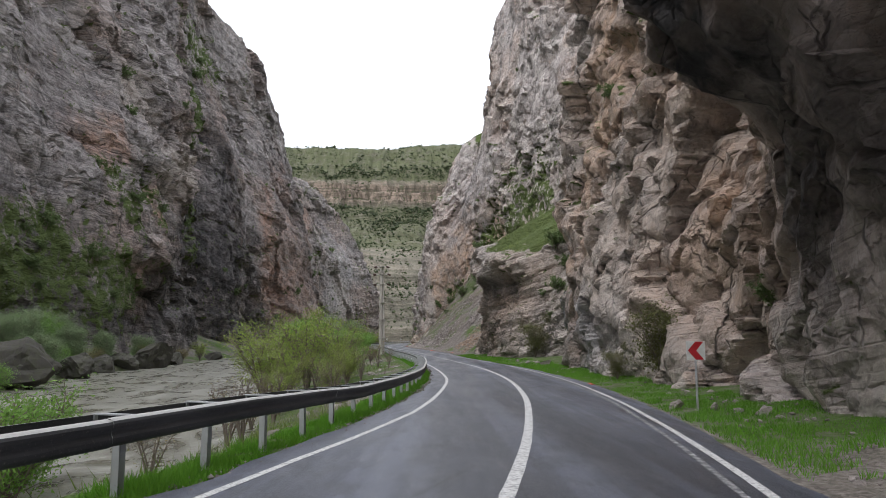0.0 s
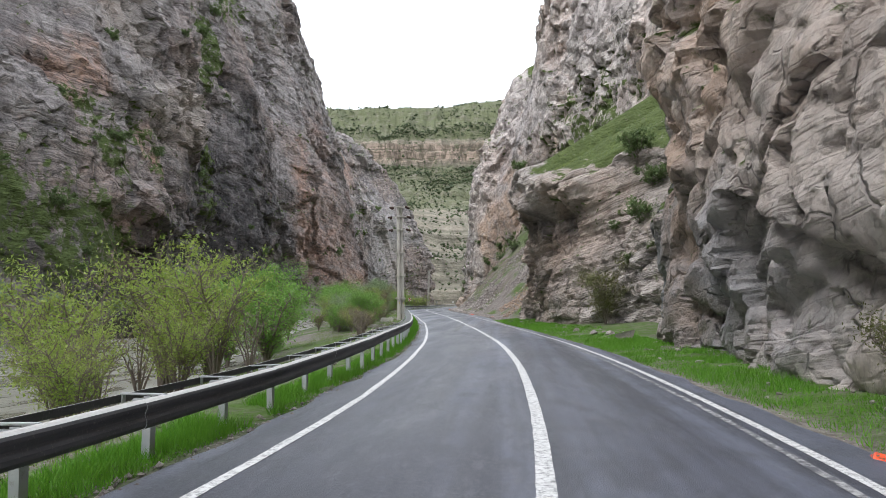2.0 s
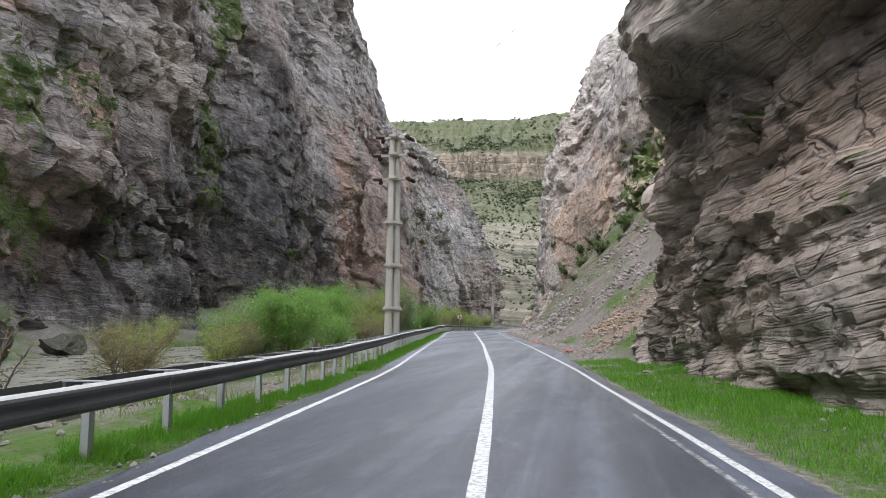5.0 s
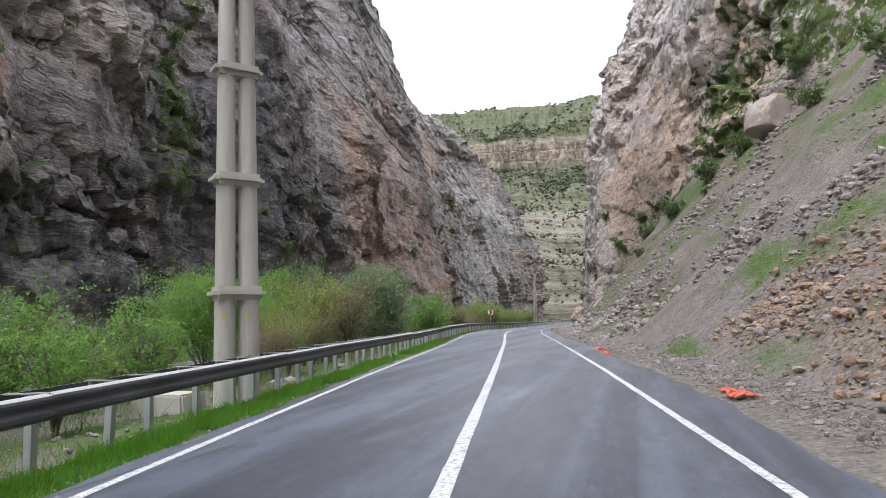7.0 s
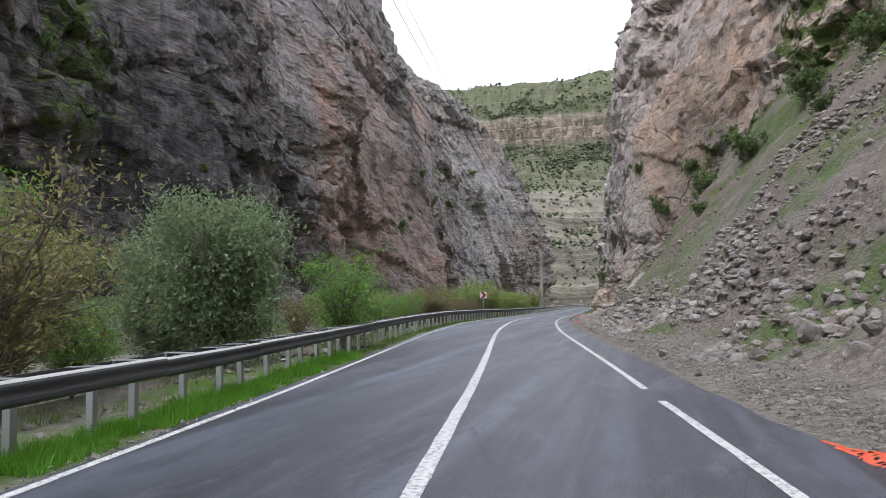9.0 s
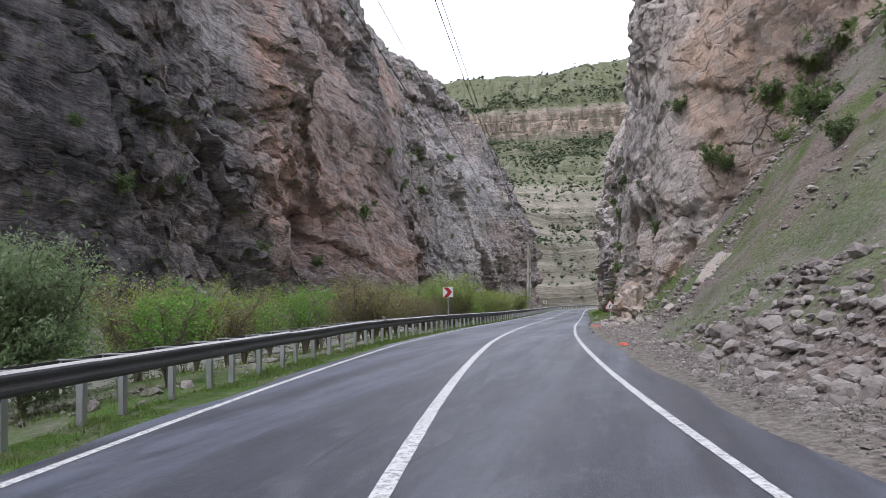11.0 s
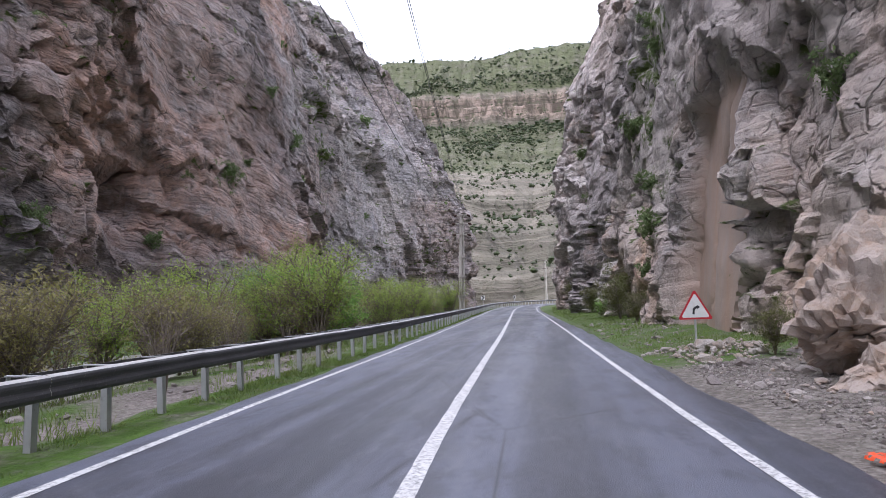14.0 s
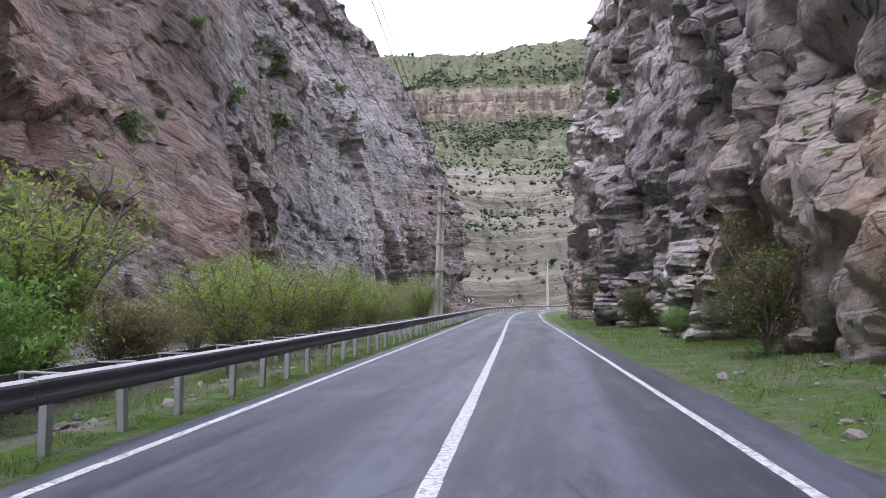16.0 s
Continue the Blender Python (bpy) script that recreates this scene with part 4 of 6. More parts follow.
def build_hill():
    xs = np.r_[np.arange(-520, -230, 6.0), np.arange(-230, 110, 2.4), np.arange(110, 420, 6.0)]
    ys = np.r_[np.arange(396, 560, 2.0), np.arange(560, 690, 3.5), np.arange(690, 772, 1.1), np.arange(772, 1100, 8)]
    x, y = np.meshgrid(xs, ys)
    p = np.stack([x, y, 0 * x], -1)
    bend = 0.0006 * (x + 60) ** 2 * np.clip((y - 400) / 300, 0.3, 1)
    flute = np.abs(fbm(np.stack([x / 13, y / 60, 0 * x], -1), 4, 86, 0.6))
    q = y + bend + 14 * fbm(p / 90, 4, 81) + 4 * fbm(p / 22, 3, 82) + 7.0 * (flute - 0.35)
    z = np.interp(q, (380, 428, 432, 462, 468, 520, 526, 560, 640, 728, 731, 736, 738, 743, 746, 751, 755, 824, 900, 1100), (-4, -1, 6, 22, 28, 44, 52, 66, 97, 146, 156, 158, 167, 169, 178, 180, 185, 243, 256, 262))
    z = z + 1.6 * fbm(p / 16, 4, 83)
    fold = 12 * (1 - np.exp(-((x + 31) / 42) ** 2)) * np.clip((120 - z) / 60, 0, 1)
    for step, share in ((11.0, 0.32), (4.2, 0.15)):
        k = (z - fold) / step + 0.3 * vnoise(p / 90, 84)
        f = k - np.floor(k)
        z = np.where(z < 148, z + step * share * (np.clip(f * 3.2 - 1.2, 0, 1) - f), z)
    p[..., 2] = z
    global HILL
    HILL = p
    me = mesh_of("hillside", p, grid_faces(*x.shape)[:, ::-1])
    attribute(me, "bed", z - fold)
    attribute(me, "tint", np.clip(1 - np.abs(z - 166) / 19, 0, 0.5) * 2)
    attribute(me, "green", np.where(z > 184, 1.0, np.where((z > 84) & (z < 148), 0.85, 0.22)))
    thing("hillside", me, hill_rock, kind="structure")


build_hill()


# ================= small materials =================
def leaf_material(name, a, b, c):
    m = Mat(name, 0.55, 0.0, 0.3)
    one = m.geo.outputs["Random Per Island"]
    col = m.mix(m.ramp(one, (0.0, 0.0), (1.0, 1.0)), a, b)
    col = m.mix(m.ramp(m.noise(0.9, 3), (0.4, 0.0), (0.7, 0.7)), col, c)
    m.color(col)
    glow = m.node("BsdfTranslucent", Color=m.mix(0.5, col, b))
    both = m.node("MixShader", Fac=0.4)
    m.t.links.new(m.b.outputs[0], both.inputs[1])
    m.t.links.new(glow.outputs[0], both.inputs[2])
    m.t.links.new(both.outputs[0], m.t.nodes["Material Output"].inputs[0])
    return m.m


leaf_fresh = leaf_material("leaf_fresh", (0.125, 0.26, 0.055), (0.27, 0.455, 0.1), (0.19, 0.335, 0.07))
leaf_dark = leaf_material("leaf_dark", (0.085, 0.13, 0.05), (0.195, 0.265, 0.105), (0.14, 0.19, 0.08))
leaf_yellow = leaf_material("leaf_yellow", (0.2, 0.31, 0.06), (0.4, 0.5, 0.115), (0.3, 0.32, 0.1))
leaf_olive = leaf_material("leaf_olive", (0.19, 0.18, 0.075), (0.35, 0.33, 0.13), (0.25, 0.2, 0.1))
leaf_moss = leaf_material("leaf_moss", (0.09, 0.11, 0.035), (0.2, 0.21, 0.075), (0.14, 0.13, 0.05))
leaf_far = leaf_material("leaf_far", (0.034, 0.05, 0.021), (0.088, 0.112, 0.047), (0.055, 0.072, 0.031))
leaf_grey = leaf_material("leaf_grey", (0.15, 0.22, 0.105), (0.33, 0.42, 0.23), (0.22, 0.27, 0.15))
grass_green = leaf_material("grass_green", (0.078, 0.23, 0.018), (0.18, 0.4, 0.039), (0.13, 0.275, 0.026))
grass_meadow = leaf_material("grass_meadow", (0.12, 0.19, 0.04), (0.27, 0.36, 0.085), (0.27, 0.25, 0.11))
grass_dull = leaf_material("grass_dull", (0.095, 0.176, 0.034), (0.203, 0.284, 0.068), (0.216, 0.216, 0.081))

m = Mat("bark", 0.9)
m.color(m.mix(m.noise(9.0, 6, 0.7), (0.13, 0.105, 0.085), (0.27, 0.225, 0.19))).bump(m.noise(30.0, 5), 0.6, 0.02)
bark = m.m

m = Mat("galvanised_steel", 0.5, 0.3)
c = m.mix(m.noise(2.5, 6, 0.7), (0.36, 0.37, 0.38), (0.56, 0.57, 0.58))
m.color(m.mix(m.ramp(m.noise(7.0, 6, 0.75), (0.6, 0.0), (0.75, 0.6)), c, (0.2, 0.15, 0.11))).rough(m.ramp(m.noise(6.0, 5), (0.3, 0.38), (0.7, 0.62)))
steel = m.m

m = Mat("grimy_steel_lit_top", 0.6, 0.15)
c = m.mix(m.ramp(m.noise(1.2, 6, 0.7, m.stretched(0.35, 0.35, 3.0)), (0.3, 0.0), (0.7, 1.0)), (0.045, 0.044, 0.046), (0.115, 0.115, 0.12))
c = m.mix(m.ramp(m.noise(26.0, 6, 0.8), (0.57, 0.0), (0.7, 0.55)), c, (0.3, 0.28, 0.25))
# Tops get a pale colour by their normal: light from above, painted in.
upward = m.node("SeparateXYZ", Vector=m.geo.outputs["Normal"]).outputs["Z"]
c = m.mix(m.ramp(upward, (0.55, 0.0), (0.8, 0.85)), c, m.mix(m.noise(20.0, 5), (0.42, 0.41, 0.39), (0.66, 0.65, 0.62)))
m.color(c).bump(m.noise(40.0, 4), 0.15, 0.01)
grimy_steel_lit_top = m.m

m = Mat("concrete", 0.88)
c = m.mix(m.ramp(m.noise(0.8, 6, 0.65, m.stretched(1, 1, 0.25)), (0.3, 0.0), (0.7, 1.0)), (0.4, 0.37, 0.325), (0.58, 0.545, 0.49))
m.color(m.mix(m.ramp(m.noise(14.0, 6, 0.7), (0.58, 0.0), (0.75, 0.5)), c, (0.22, 0.2, 0.175))).bump(m.noise(25.0, 6), 0.35, 0.02)
concrete = m.m


def plain(name, a, b, rough=0.5, scale=6.0):
    m = Mat(name, rough)
    m.color(m.mix(m.ramp(m.noise(scale, 6, 0.7), (0.35, 0.0), (0.7, 1.0)), a, b))
    return m.m


sign_white = plain("sign_white", (0.74, 0.74, 0.72), (0.62, 0.62, 0.59), 0.4)
sign_red = plain("sign_red", (0.5, 0.02, 0.03), (0.4, 0.03, 0.035), 0.4)
sign_black = plain("sign_black", (0.02, 0.02, 0.022), (0.035, 0.035, 0.036), 0.4)
sign_yellow = plain("sign_yellow", (0.62, 0.45, 0.08), (0.5, 0.38, 0.1), 0.4)
sign_back = plain("sign_back", (0.3, 0.31, 0.32), (0.4, 0.4, 0.41), 0.5)
porcelain = plain("porcelain", (0.06, 0.035, 0.028), (0.1, 0.06, 0.05), 0.25)
cable_black = plain("cable_black", (0.03, 0.03, 0.03), (0.05, 0.05, 0.05), 0.6)
net_orange = plain("net_orange", (0.75, 0.09, 0.015), (0.55, 0.075, 0.03), 0.5, 9.0)


def stone_material(name, a, b, c):
    m = Mat(name, 0.92, 0.0, 0.25)
    col = m.mix(m.geo.outputs["Random Per Island"], a, b)
    col = m.mix(m.ramp(m.noise(1.8, 7, 0.7), (0.45, 0.0), (0.65, 0.8)), col, c)
    col = m.mix(m.ramp(m.noise(13.0, 6, 0.7), (0.55, 0.0), (0.75, 0.5)), col, (0.12, 0.105, 0.095))
    m.color(col).bump(m.noise(16.0, 7, 0.72), 0.6, 0.05).bump(m.noise(3.5, 8, 0.72), 0.6, 0.2)
    return m.m


stone_grey = stone_material("stone_grey", (0.16, 0.14, 0.13), (0.42, 0.385, 0.355), (0.28, 0.24, 0.215))
stone_orange = stone_material("stone_orange", (0.29, 0.19, 0.125), (0.46, 0.335, 0.23), (0.33, 0.27, 0.22))
stone_dark = stone_material("stone_dark", (0.07, 0.066, 0.058), (0.14, 0.13, 0.115), (0.09, 0.095, 0.06))
stone_tan = stone_material("stone_tan", (0.48, 0.41, 0.355), (0.48, 0.41, 0.355), (0.4, 0.28, 0.195))
stone_pale = stone_material("stone_pale", (0.4, 0.365, 0.33), (0.46, 0.42, 0.385), (0.38, 0.27, 0.19))


# ================= the guard rail =================
def build_guard_rail():
    s0, s1 = station(-30), ALONG[-1] - 40
    start = road_at(s0, RAIL)
    rail = root("guard_rail", tuple(start), "long dark grimy steel crash barrier on galvanised posts beside the road", "guard rail")
    origin = Vector(start)
    # a double wave in section: out from the posts, and up over the ground
    wave = [(-0.01, 0.535), (0.035, 0.538), (0.07, 0.555), (0.088, 0.59), (0.088, 0.635), (0.072, 0.67), (0.066, 0.695), (0.072, 0.72), (0.088, 0.755), (0.09, 0.79), (0.075, 0.82), (0.04, 0.842), (-0.005, 0.85), (-0.025, 0.84), (-0.02, 0.825), (0.03, 0.81)]
    run = 4.0
    k = 0
    s = s0
    while s + run < s1:
        ss = np.linspace(s, s + run + 0.25, 9)
        rows = []
        dip = 0.014 * vnoise(np.array([[s * 0.7, 3.0, 0.0]]), 6)[0]
        for out, up in wave:
            rows.append(road_at(ss, rail_off(ss) + out + 0.004 * (k % 2), up + dip + 0.004 * (k % 2)) + np.array((0, 0, 1)) * rail_sink(ss)[:, None])
        P = np.stack(rows, 1) - np.array(origin)
        part("beam", mesh_of("beam", P, grid_faces(*P.shape[:2])), grimy_steel_lit_top, rail)
        s += run
        k += 1
    # one post, with its bracket, used again along the rail
    bm = bmesh.new()
    box(bm, (-0.05, -0.055, -0.5), (0.05, -0.049, 0.83))
    box(bm, (-0.05, -0.055, -0.5), (-0.044, 0.055, 0.83))
    box(bm, (0.044, -0.055, -0.5), (0.05, 0.055, 0.83))
    post_mesh = bpy.data.meshes.new("post")
    bm.to_mesh(post_mesh)
    bm.free()
    post_mesh.materials.append(steel)
    bm = bmesh.new()
    box(bm, (-0.2, -0.04, 0.6), (0.15, 0.04, 0.8), 0.01)
    box(bm, (-0.36, -0.035, 0.838), (0.19, 0.035, 0.858), 0.004)
    box(bm, (-0.34, -0.03, 0.74), (-0.32, 0.03, 0.84))
    bracket_mesh = bpy.data.meshes.new("bracket")
    bm.to_mesh(bracket_mesh)
    bm.free()
    bracket_mesh.materials.append(steel)
    s = s0 + 0.9
    rng = random.Random(4)
    while s < s1:
        p = road_at(s, float(rail_off(s)) - 0.18) - np.array(origin) + np.array((0, 0, float(rail_sink(s))))
        i = int(np.searchsorted(ALONG, s))
        turn = math.degrees(math.atan2(SIDE[i, 1], SIDE[i, 0]))
        m = pose(*p, rng.uniform(-1.5, 1.5), rng.uniform(-2, 2), turn)
        post = part("post", post_mesh, None, rail)
        post.matrix_basis = m
        hold = part("bracket", bracket_mesh, None, post)
        s += float(np.interp(road_at(s, 0.0)[1], (70, 90, 150, 190), (2.0, 1.3, 1.35, 1.65)))
    # a thin tie along the back of the brackets
    ss = np.arange(s0, s1, 2.0)
    P = np.stack([road_at(ss, rail_off(ss) + a, up) + np.array((0, 0, 1)) * rail_sink(ss)[:, None] for a, up in ((-0.53, 0.755), (-0.53, 0.845), (-0.515, 0.845), (-0.515, 0.755))], 1) - np.array(origin)
    part("rear_tie", mesh_of("rear_tie", P, grid_faces(*P.shape[:2], wrap=True)), grimy_steel_lit_top, rail)
    # the torn end of one beam, curled up over the next
    ss = np.linspace(0, 1.1, 12)
    s2 = station(163.2)
    curl = 0.16 * np.clip(1 - ss / 0.8, 0, 1) ** 2
    P = np.stack([road_at(s2 + ss, rail_off(s2 + ss) + a + 0.25 * curl, 0.0) + np.array((0, 0, 1)) * (up + curl)[:, None] for a, up in ((-0.03, 0.862), (0.05, 0.858), (0.095, 0.815))], 1) - np.array(origin)
    part("torn_flange", mesh_of("torn_flange", P, grid_faces(*P.shape[:2])), steel, rail, "pale torn edge of a beam bent upwards")
    return rail


build_guard_rail()


# ================= poles and cables =================
def concrete_pole(x, y, z, height, turn, lean=0.0):
    pole = root("utility_pole", (x, y, z), "twin-legged pale concrete utility pole with steel cross-arms", "utility pole", "poles along the road", turn)
    pole.rotation_euler[1] = radians(lean)
    askew = Matrix.Rotation(radians(-36), 4, "Z")
    for side in (-1, 1):
        bm = bmesh.new()
        rod(bm, askew @ Vector((0, side * 0.29, -1.2)), askew @ Vector((0, side * 0.21, height)), 0.245, 0.165, 20)
        leg = part("leg", bm, concrete, pole)
        bm = bmesh.new()
        centre, way = askew @ Vector((0, side * 0.28, 2.05)), Vector((0.55, -0.83, 0.01))
        for low in (0.0, 0.1):
            rod(bm, centre + 0.21 * way + Vector((0, 0, low)), centre + 0.24 * way + Vector((0, 0, low)), 0.05, 0.045, 4)
        part("marking", bm, sign_yellow, leg, "small faded yellow painted mark")
    zz = 2.6
    while zz < height - 3.4:
        f = 1 - zz / height
        half, deep = 0.44 + 0.1 * f, 0.28 + 0.08 * f
        bm = bmesh.new()
        box(bm, (-deep, -half - 0.08, zz - 0.15), (deep, half + 0.08, zz + 0.15), 0.11)
        bmesh.ops.transform(bm, matrix=askew, verts=bm.verts)
        part("tie_plate", bm, concrete, pole)
        zz += 2.6
    for zz, half in ((height - 0.12, 0.75), (height - 1.25, 0.95), (height - 2.75, 0.85)):
        bm = bmesh.new()
        box(bm, (-half, -0.07, zz - 0.07), (half, 0.07, zz + 0.07), 0.015)
        box(bm, (-0.27, -0.55, zz - 0.1), (0.27, 0.55, zz + 0.1), 0.06)
        arm = part("cross_arm", bm, concrete, pole, "pale concrete cross-arm")
        for side in (-1, 1):
            for way in (-1, 1):
                bm = bmesh.new()
                for j in range(5):
                    a = 0.1 + j * 0.1
                    rod(bm, (side * (half + 0.06 * j), way * a, zz - 0.02 * j), (side * (half + 0.06 * j + 0.05), way * (a + 0.09), zz - 0.02 * j), 0.125, 0.07, 10)
                part("insulator", bm, porcelain, arm, "dark brown porcelain insulator")
    return pole


def height_at(x, y):
    return float(ground_z(np.array([x]), np.array([y]))[0][0])


POLES = [(-9.05, 100.5, 13.1, -3, -0.6), (-24.4, 263.0, 13.4, 0, 1.6), (-13.3, 397.0, 13.6, 70, 0.0)]
for x, y, h, turn, lean in POLES:
    concrete_pole(x, y, level(y) - 0.35, h + 0.2, turn, lean)


def cable(a, b, sag, name="overhead_cable"):
    t = np.linspace(0, 1, 40)
    p = np.outer(1 - t, a) + np.outer(t, b)
    p[:, 2] -= sag * 4 * t * (1 - t)
    bm = bmesh.new()
    for q, r in zip(p[:-1], p[1:]):
        rod(bm, q, r, 0.014, 0.014, 5)
    me = bpy.data.meshes.new(name)
    bm.to_mesh(me)
    bm.free()
    thing(name, me, cable_black, "thin dark overhead cable between concrete poles", "cable", "overhead cables")


for side, drop in ((-0.95, 0.05), (0.95, 0.05), (-1.15, 1.2), (1.15, 1.2)):
    tops = [(x + side * math.cos(radians(t)), y + side * math.sin(radians(t)), level(y) - 0.25 + h - drop) for x, y, h, t, _ in POLES]
    cable(tops[0], tops[1], 2.2)
    cable(tops[1], tops[2], 1.6)
cable((-9.3, 100.5, 12.4), (30, 92, 46), 1.0)

# the pale footing beside the first pole, and a stone by it
foot = root("concrete_block", (-10.6, 100.2, -0.62), "pale concrete footing half sunk in stones behind the guard rail", "concrete block")
bm = bmesh.new()
box(bm, (-0.75, -0.45, -0.6), (0.75, 0.45, 0.42), 0.05)
for v in bm.verts:
    v.co.x *= 1 - 0.12 * (v.co.z > 0)
part("body", bm, concrete, foot)


# ================= signs =================
def flat_shape(points, y0, y1):
    """A flat plate of that outline in x, z between two depths."""
    bm = bmesh.new()
    a = [bm.verts.new((x, y0, z)) for x, z in points]
    b = [bm.verts.new((x, y1, z)) for x, z in points]
    bm.faces.new(a)
    bm.faces.new(b[::-1])
    n = len(points)
    for i in range(n):
        bm.faces.new((a[i], b[i], b[(i + 1) % n], a[(i + 1) % n]))
    bmesh.ops.recalc_face_normals(bm, faces=bm.faces)
    return bm


def sign_post(parent, height, reach, material=None):
    bm = bmesh.new()
    rod(bm, (0, 0.05, -0.3), (0, 0.05, height + reach), 0.03, 0.03, 12)
    post = part("post", bm, material or steel, parent)
    bm = bmesh.new()
    box(bm, (-0.05, 0.012, height - 0.02), (0.05, 0.09, height + 0.02))
    box(bm, (-0.05, 0.012, height - 0.2), (0.05, 0.09, height - 0.16))
    part("clamp", bm, steel, post)


def chevron_sign(x, y, z, size, centre, turn, way, ink, label):
    sign = root("chevron_sign", (x, y, z), label, "road sign", "", turn)
    h = size / 2
    bm = bmesh.new()
    box(bm, (-h, 0, centre - h), (h, 0.012, centre + h), 0.003)
    part("board", bm, sign_white, sign)
    w = way * size
    pts = [(-0.42 * w, 0.47), (0.02 * w, 0.47), (0.42 * w, 0), (0.02 * w, -0.47), (-0.42 * w, -0.47), (-0.02 * w, 0)]
    bm = flat_shape([(px, centre + pz * size) for px, pz in pts], -0.006, -0.002)
    part("chevron", bm, ink, sign)
    bm = bmesh.new()
    box(bm, (-h + 0.01, 0.013, centre - h + 0.01), (h - 0.01, 0.02, centre + h - 0.01))
    part("back_plate", bm, sign_back, sign)
    sign_post(sign, centre, h * 0.8)


chevron_sign(6.92, 18.6, level(18.6) - 0.05, 0.52, 1.62, 2, -1, sign_red, "white square sign with red chevron on thin post")
chevron_sign(-19.2, 179.4, level(179) - 0.3, 0.66, 2.76 - level(179), 14, 1, sign_red, "white square sign with a red chevron behind the guard rail")
chevron_sign(-23.6, 285.0, 0.0, 0.7, 2.0, 6, 1, sign_black, "white square sign with a black chevron at the bend")
chevron_sign(-20.5, 328.0, 0.2, 0.7, 1.9, -20, 1, sign_black, "small white square chevron sign at the far bend")


def warning_sign(x, y, z, side, low, turn):
    sign = root("warning_sign", (x, y, z), "red-edged white triangular sign with a black bent arrow", "road sign", "", turn)
    up = side * 0.866

    def triangle(k):
        pts = []
        mid = low + up / 3
        for a in (90, 210, 330):
            cx, cz = math.cos(radians(a)), math.sin(radians(a))
            r = side / 1.732 * k - 0.045
            for b in (-40, 0, 40):
                pts.append((r * cx + 0.045 * math.cos(radians(a + b)), mid + r * cz + 0.045 * math.sin(radians(a + b))))
        return pts

    part("board", flat_shape(triangle(1.0), 0.0, 0.014), sign_red, sign)
    part("face", flat_shape(triangle(0.8), -0.006, -0.002), sign_white, sign)
    shaft = [(-0.085, 0.1), (-0.025, 0.1), (-0.02, 0.21), (0.01, 0.25), (0.05, 0.268), (0.05, 0.235), (0.135, 0.3), (0.05, 0.36), (0.05, 0.328), (-0.02, 0.312), (-0.07, 0.26)]
    bm = flat_shape([(a * side / 0.9, low + b * side / 0.9 + 0.02) for a, b in shaft], -0.011, -0.007)
    bmesh.ops.triangulate(bm, faces=bm.faces)
    part("arrow", bm, sign_black, sign)
    sign_post(sign, low + 0.35, 0.25)


warning_sign(-9.05, 193.2, level(193) - 0.02, 0.9, 1.0, 6)


# ================= trees and shrubs =================
def tube(path, radii, sides=5):
    path = np.asarray(path)
    d = np.gradient(path, axis=0)
    d /= np.linalg.norm(d, axis=1)[:, None] + 1e-9
    a = np.cross(d, (0.31, 0.17, 0.93))
    a /= np.linalg.norm(a, axis=1)[:, None] + 1e-9
    b = np.cross(d, a)
    ang = np.linspace(0, 2 * np.pi, sides, endpoint=False)
    return path[:, None] + (a[:, None] * np.cos(ang)[:, None] + b[:, None] * np.sin(ang)[:, None]) * np.asarray(radii)[:, None, None]


def joined(grids):
    verts, faces, n = [], [], 0
    for g in grids:
        verts.append(g.reshape(-1, 3))
        faces.append(grid_faces(*g.shape[:2], wrap=True) + n)
        n += g.shape[0] * g.shape[1]
    return np.concatenate(verts), np.concatenate(faces)


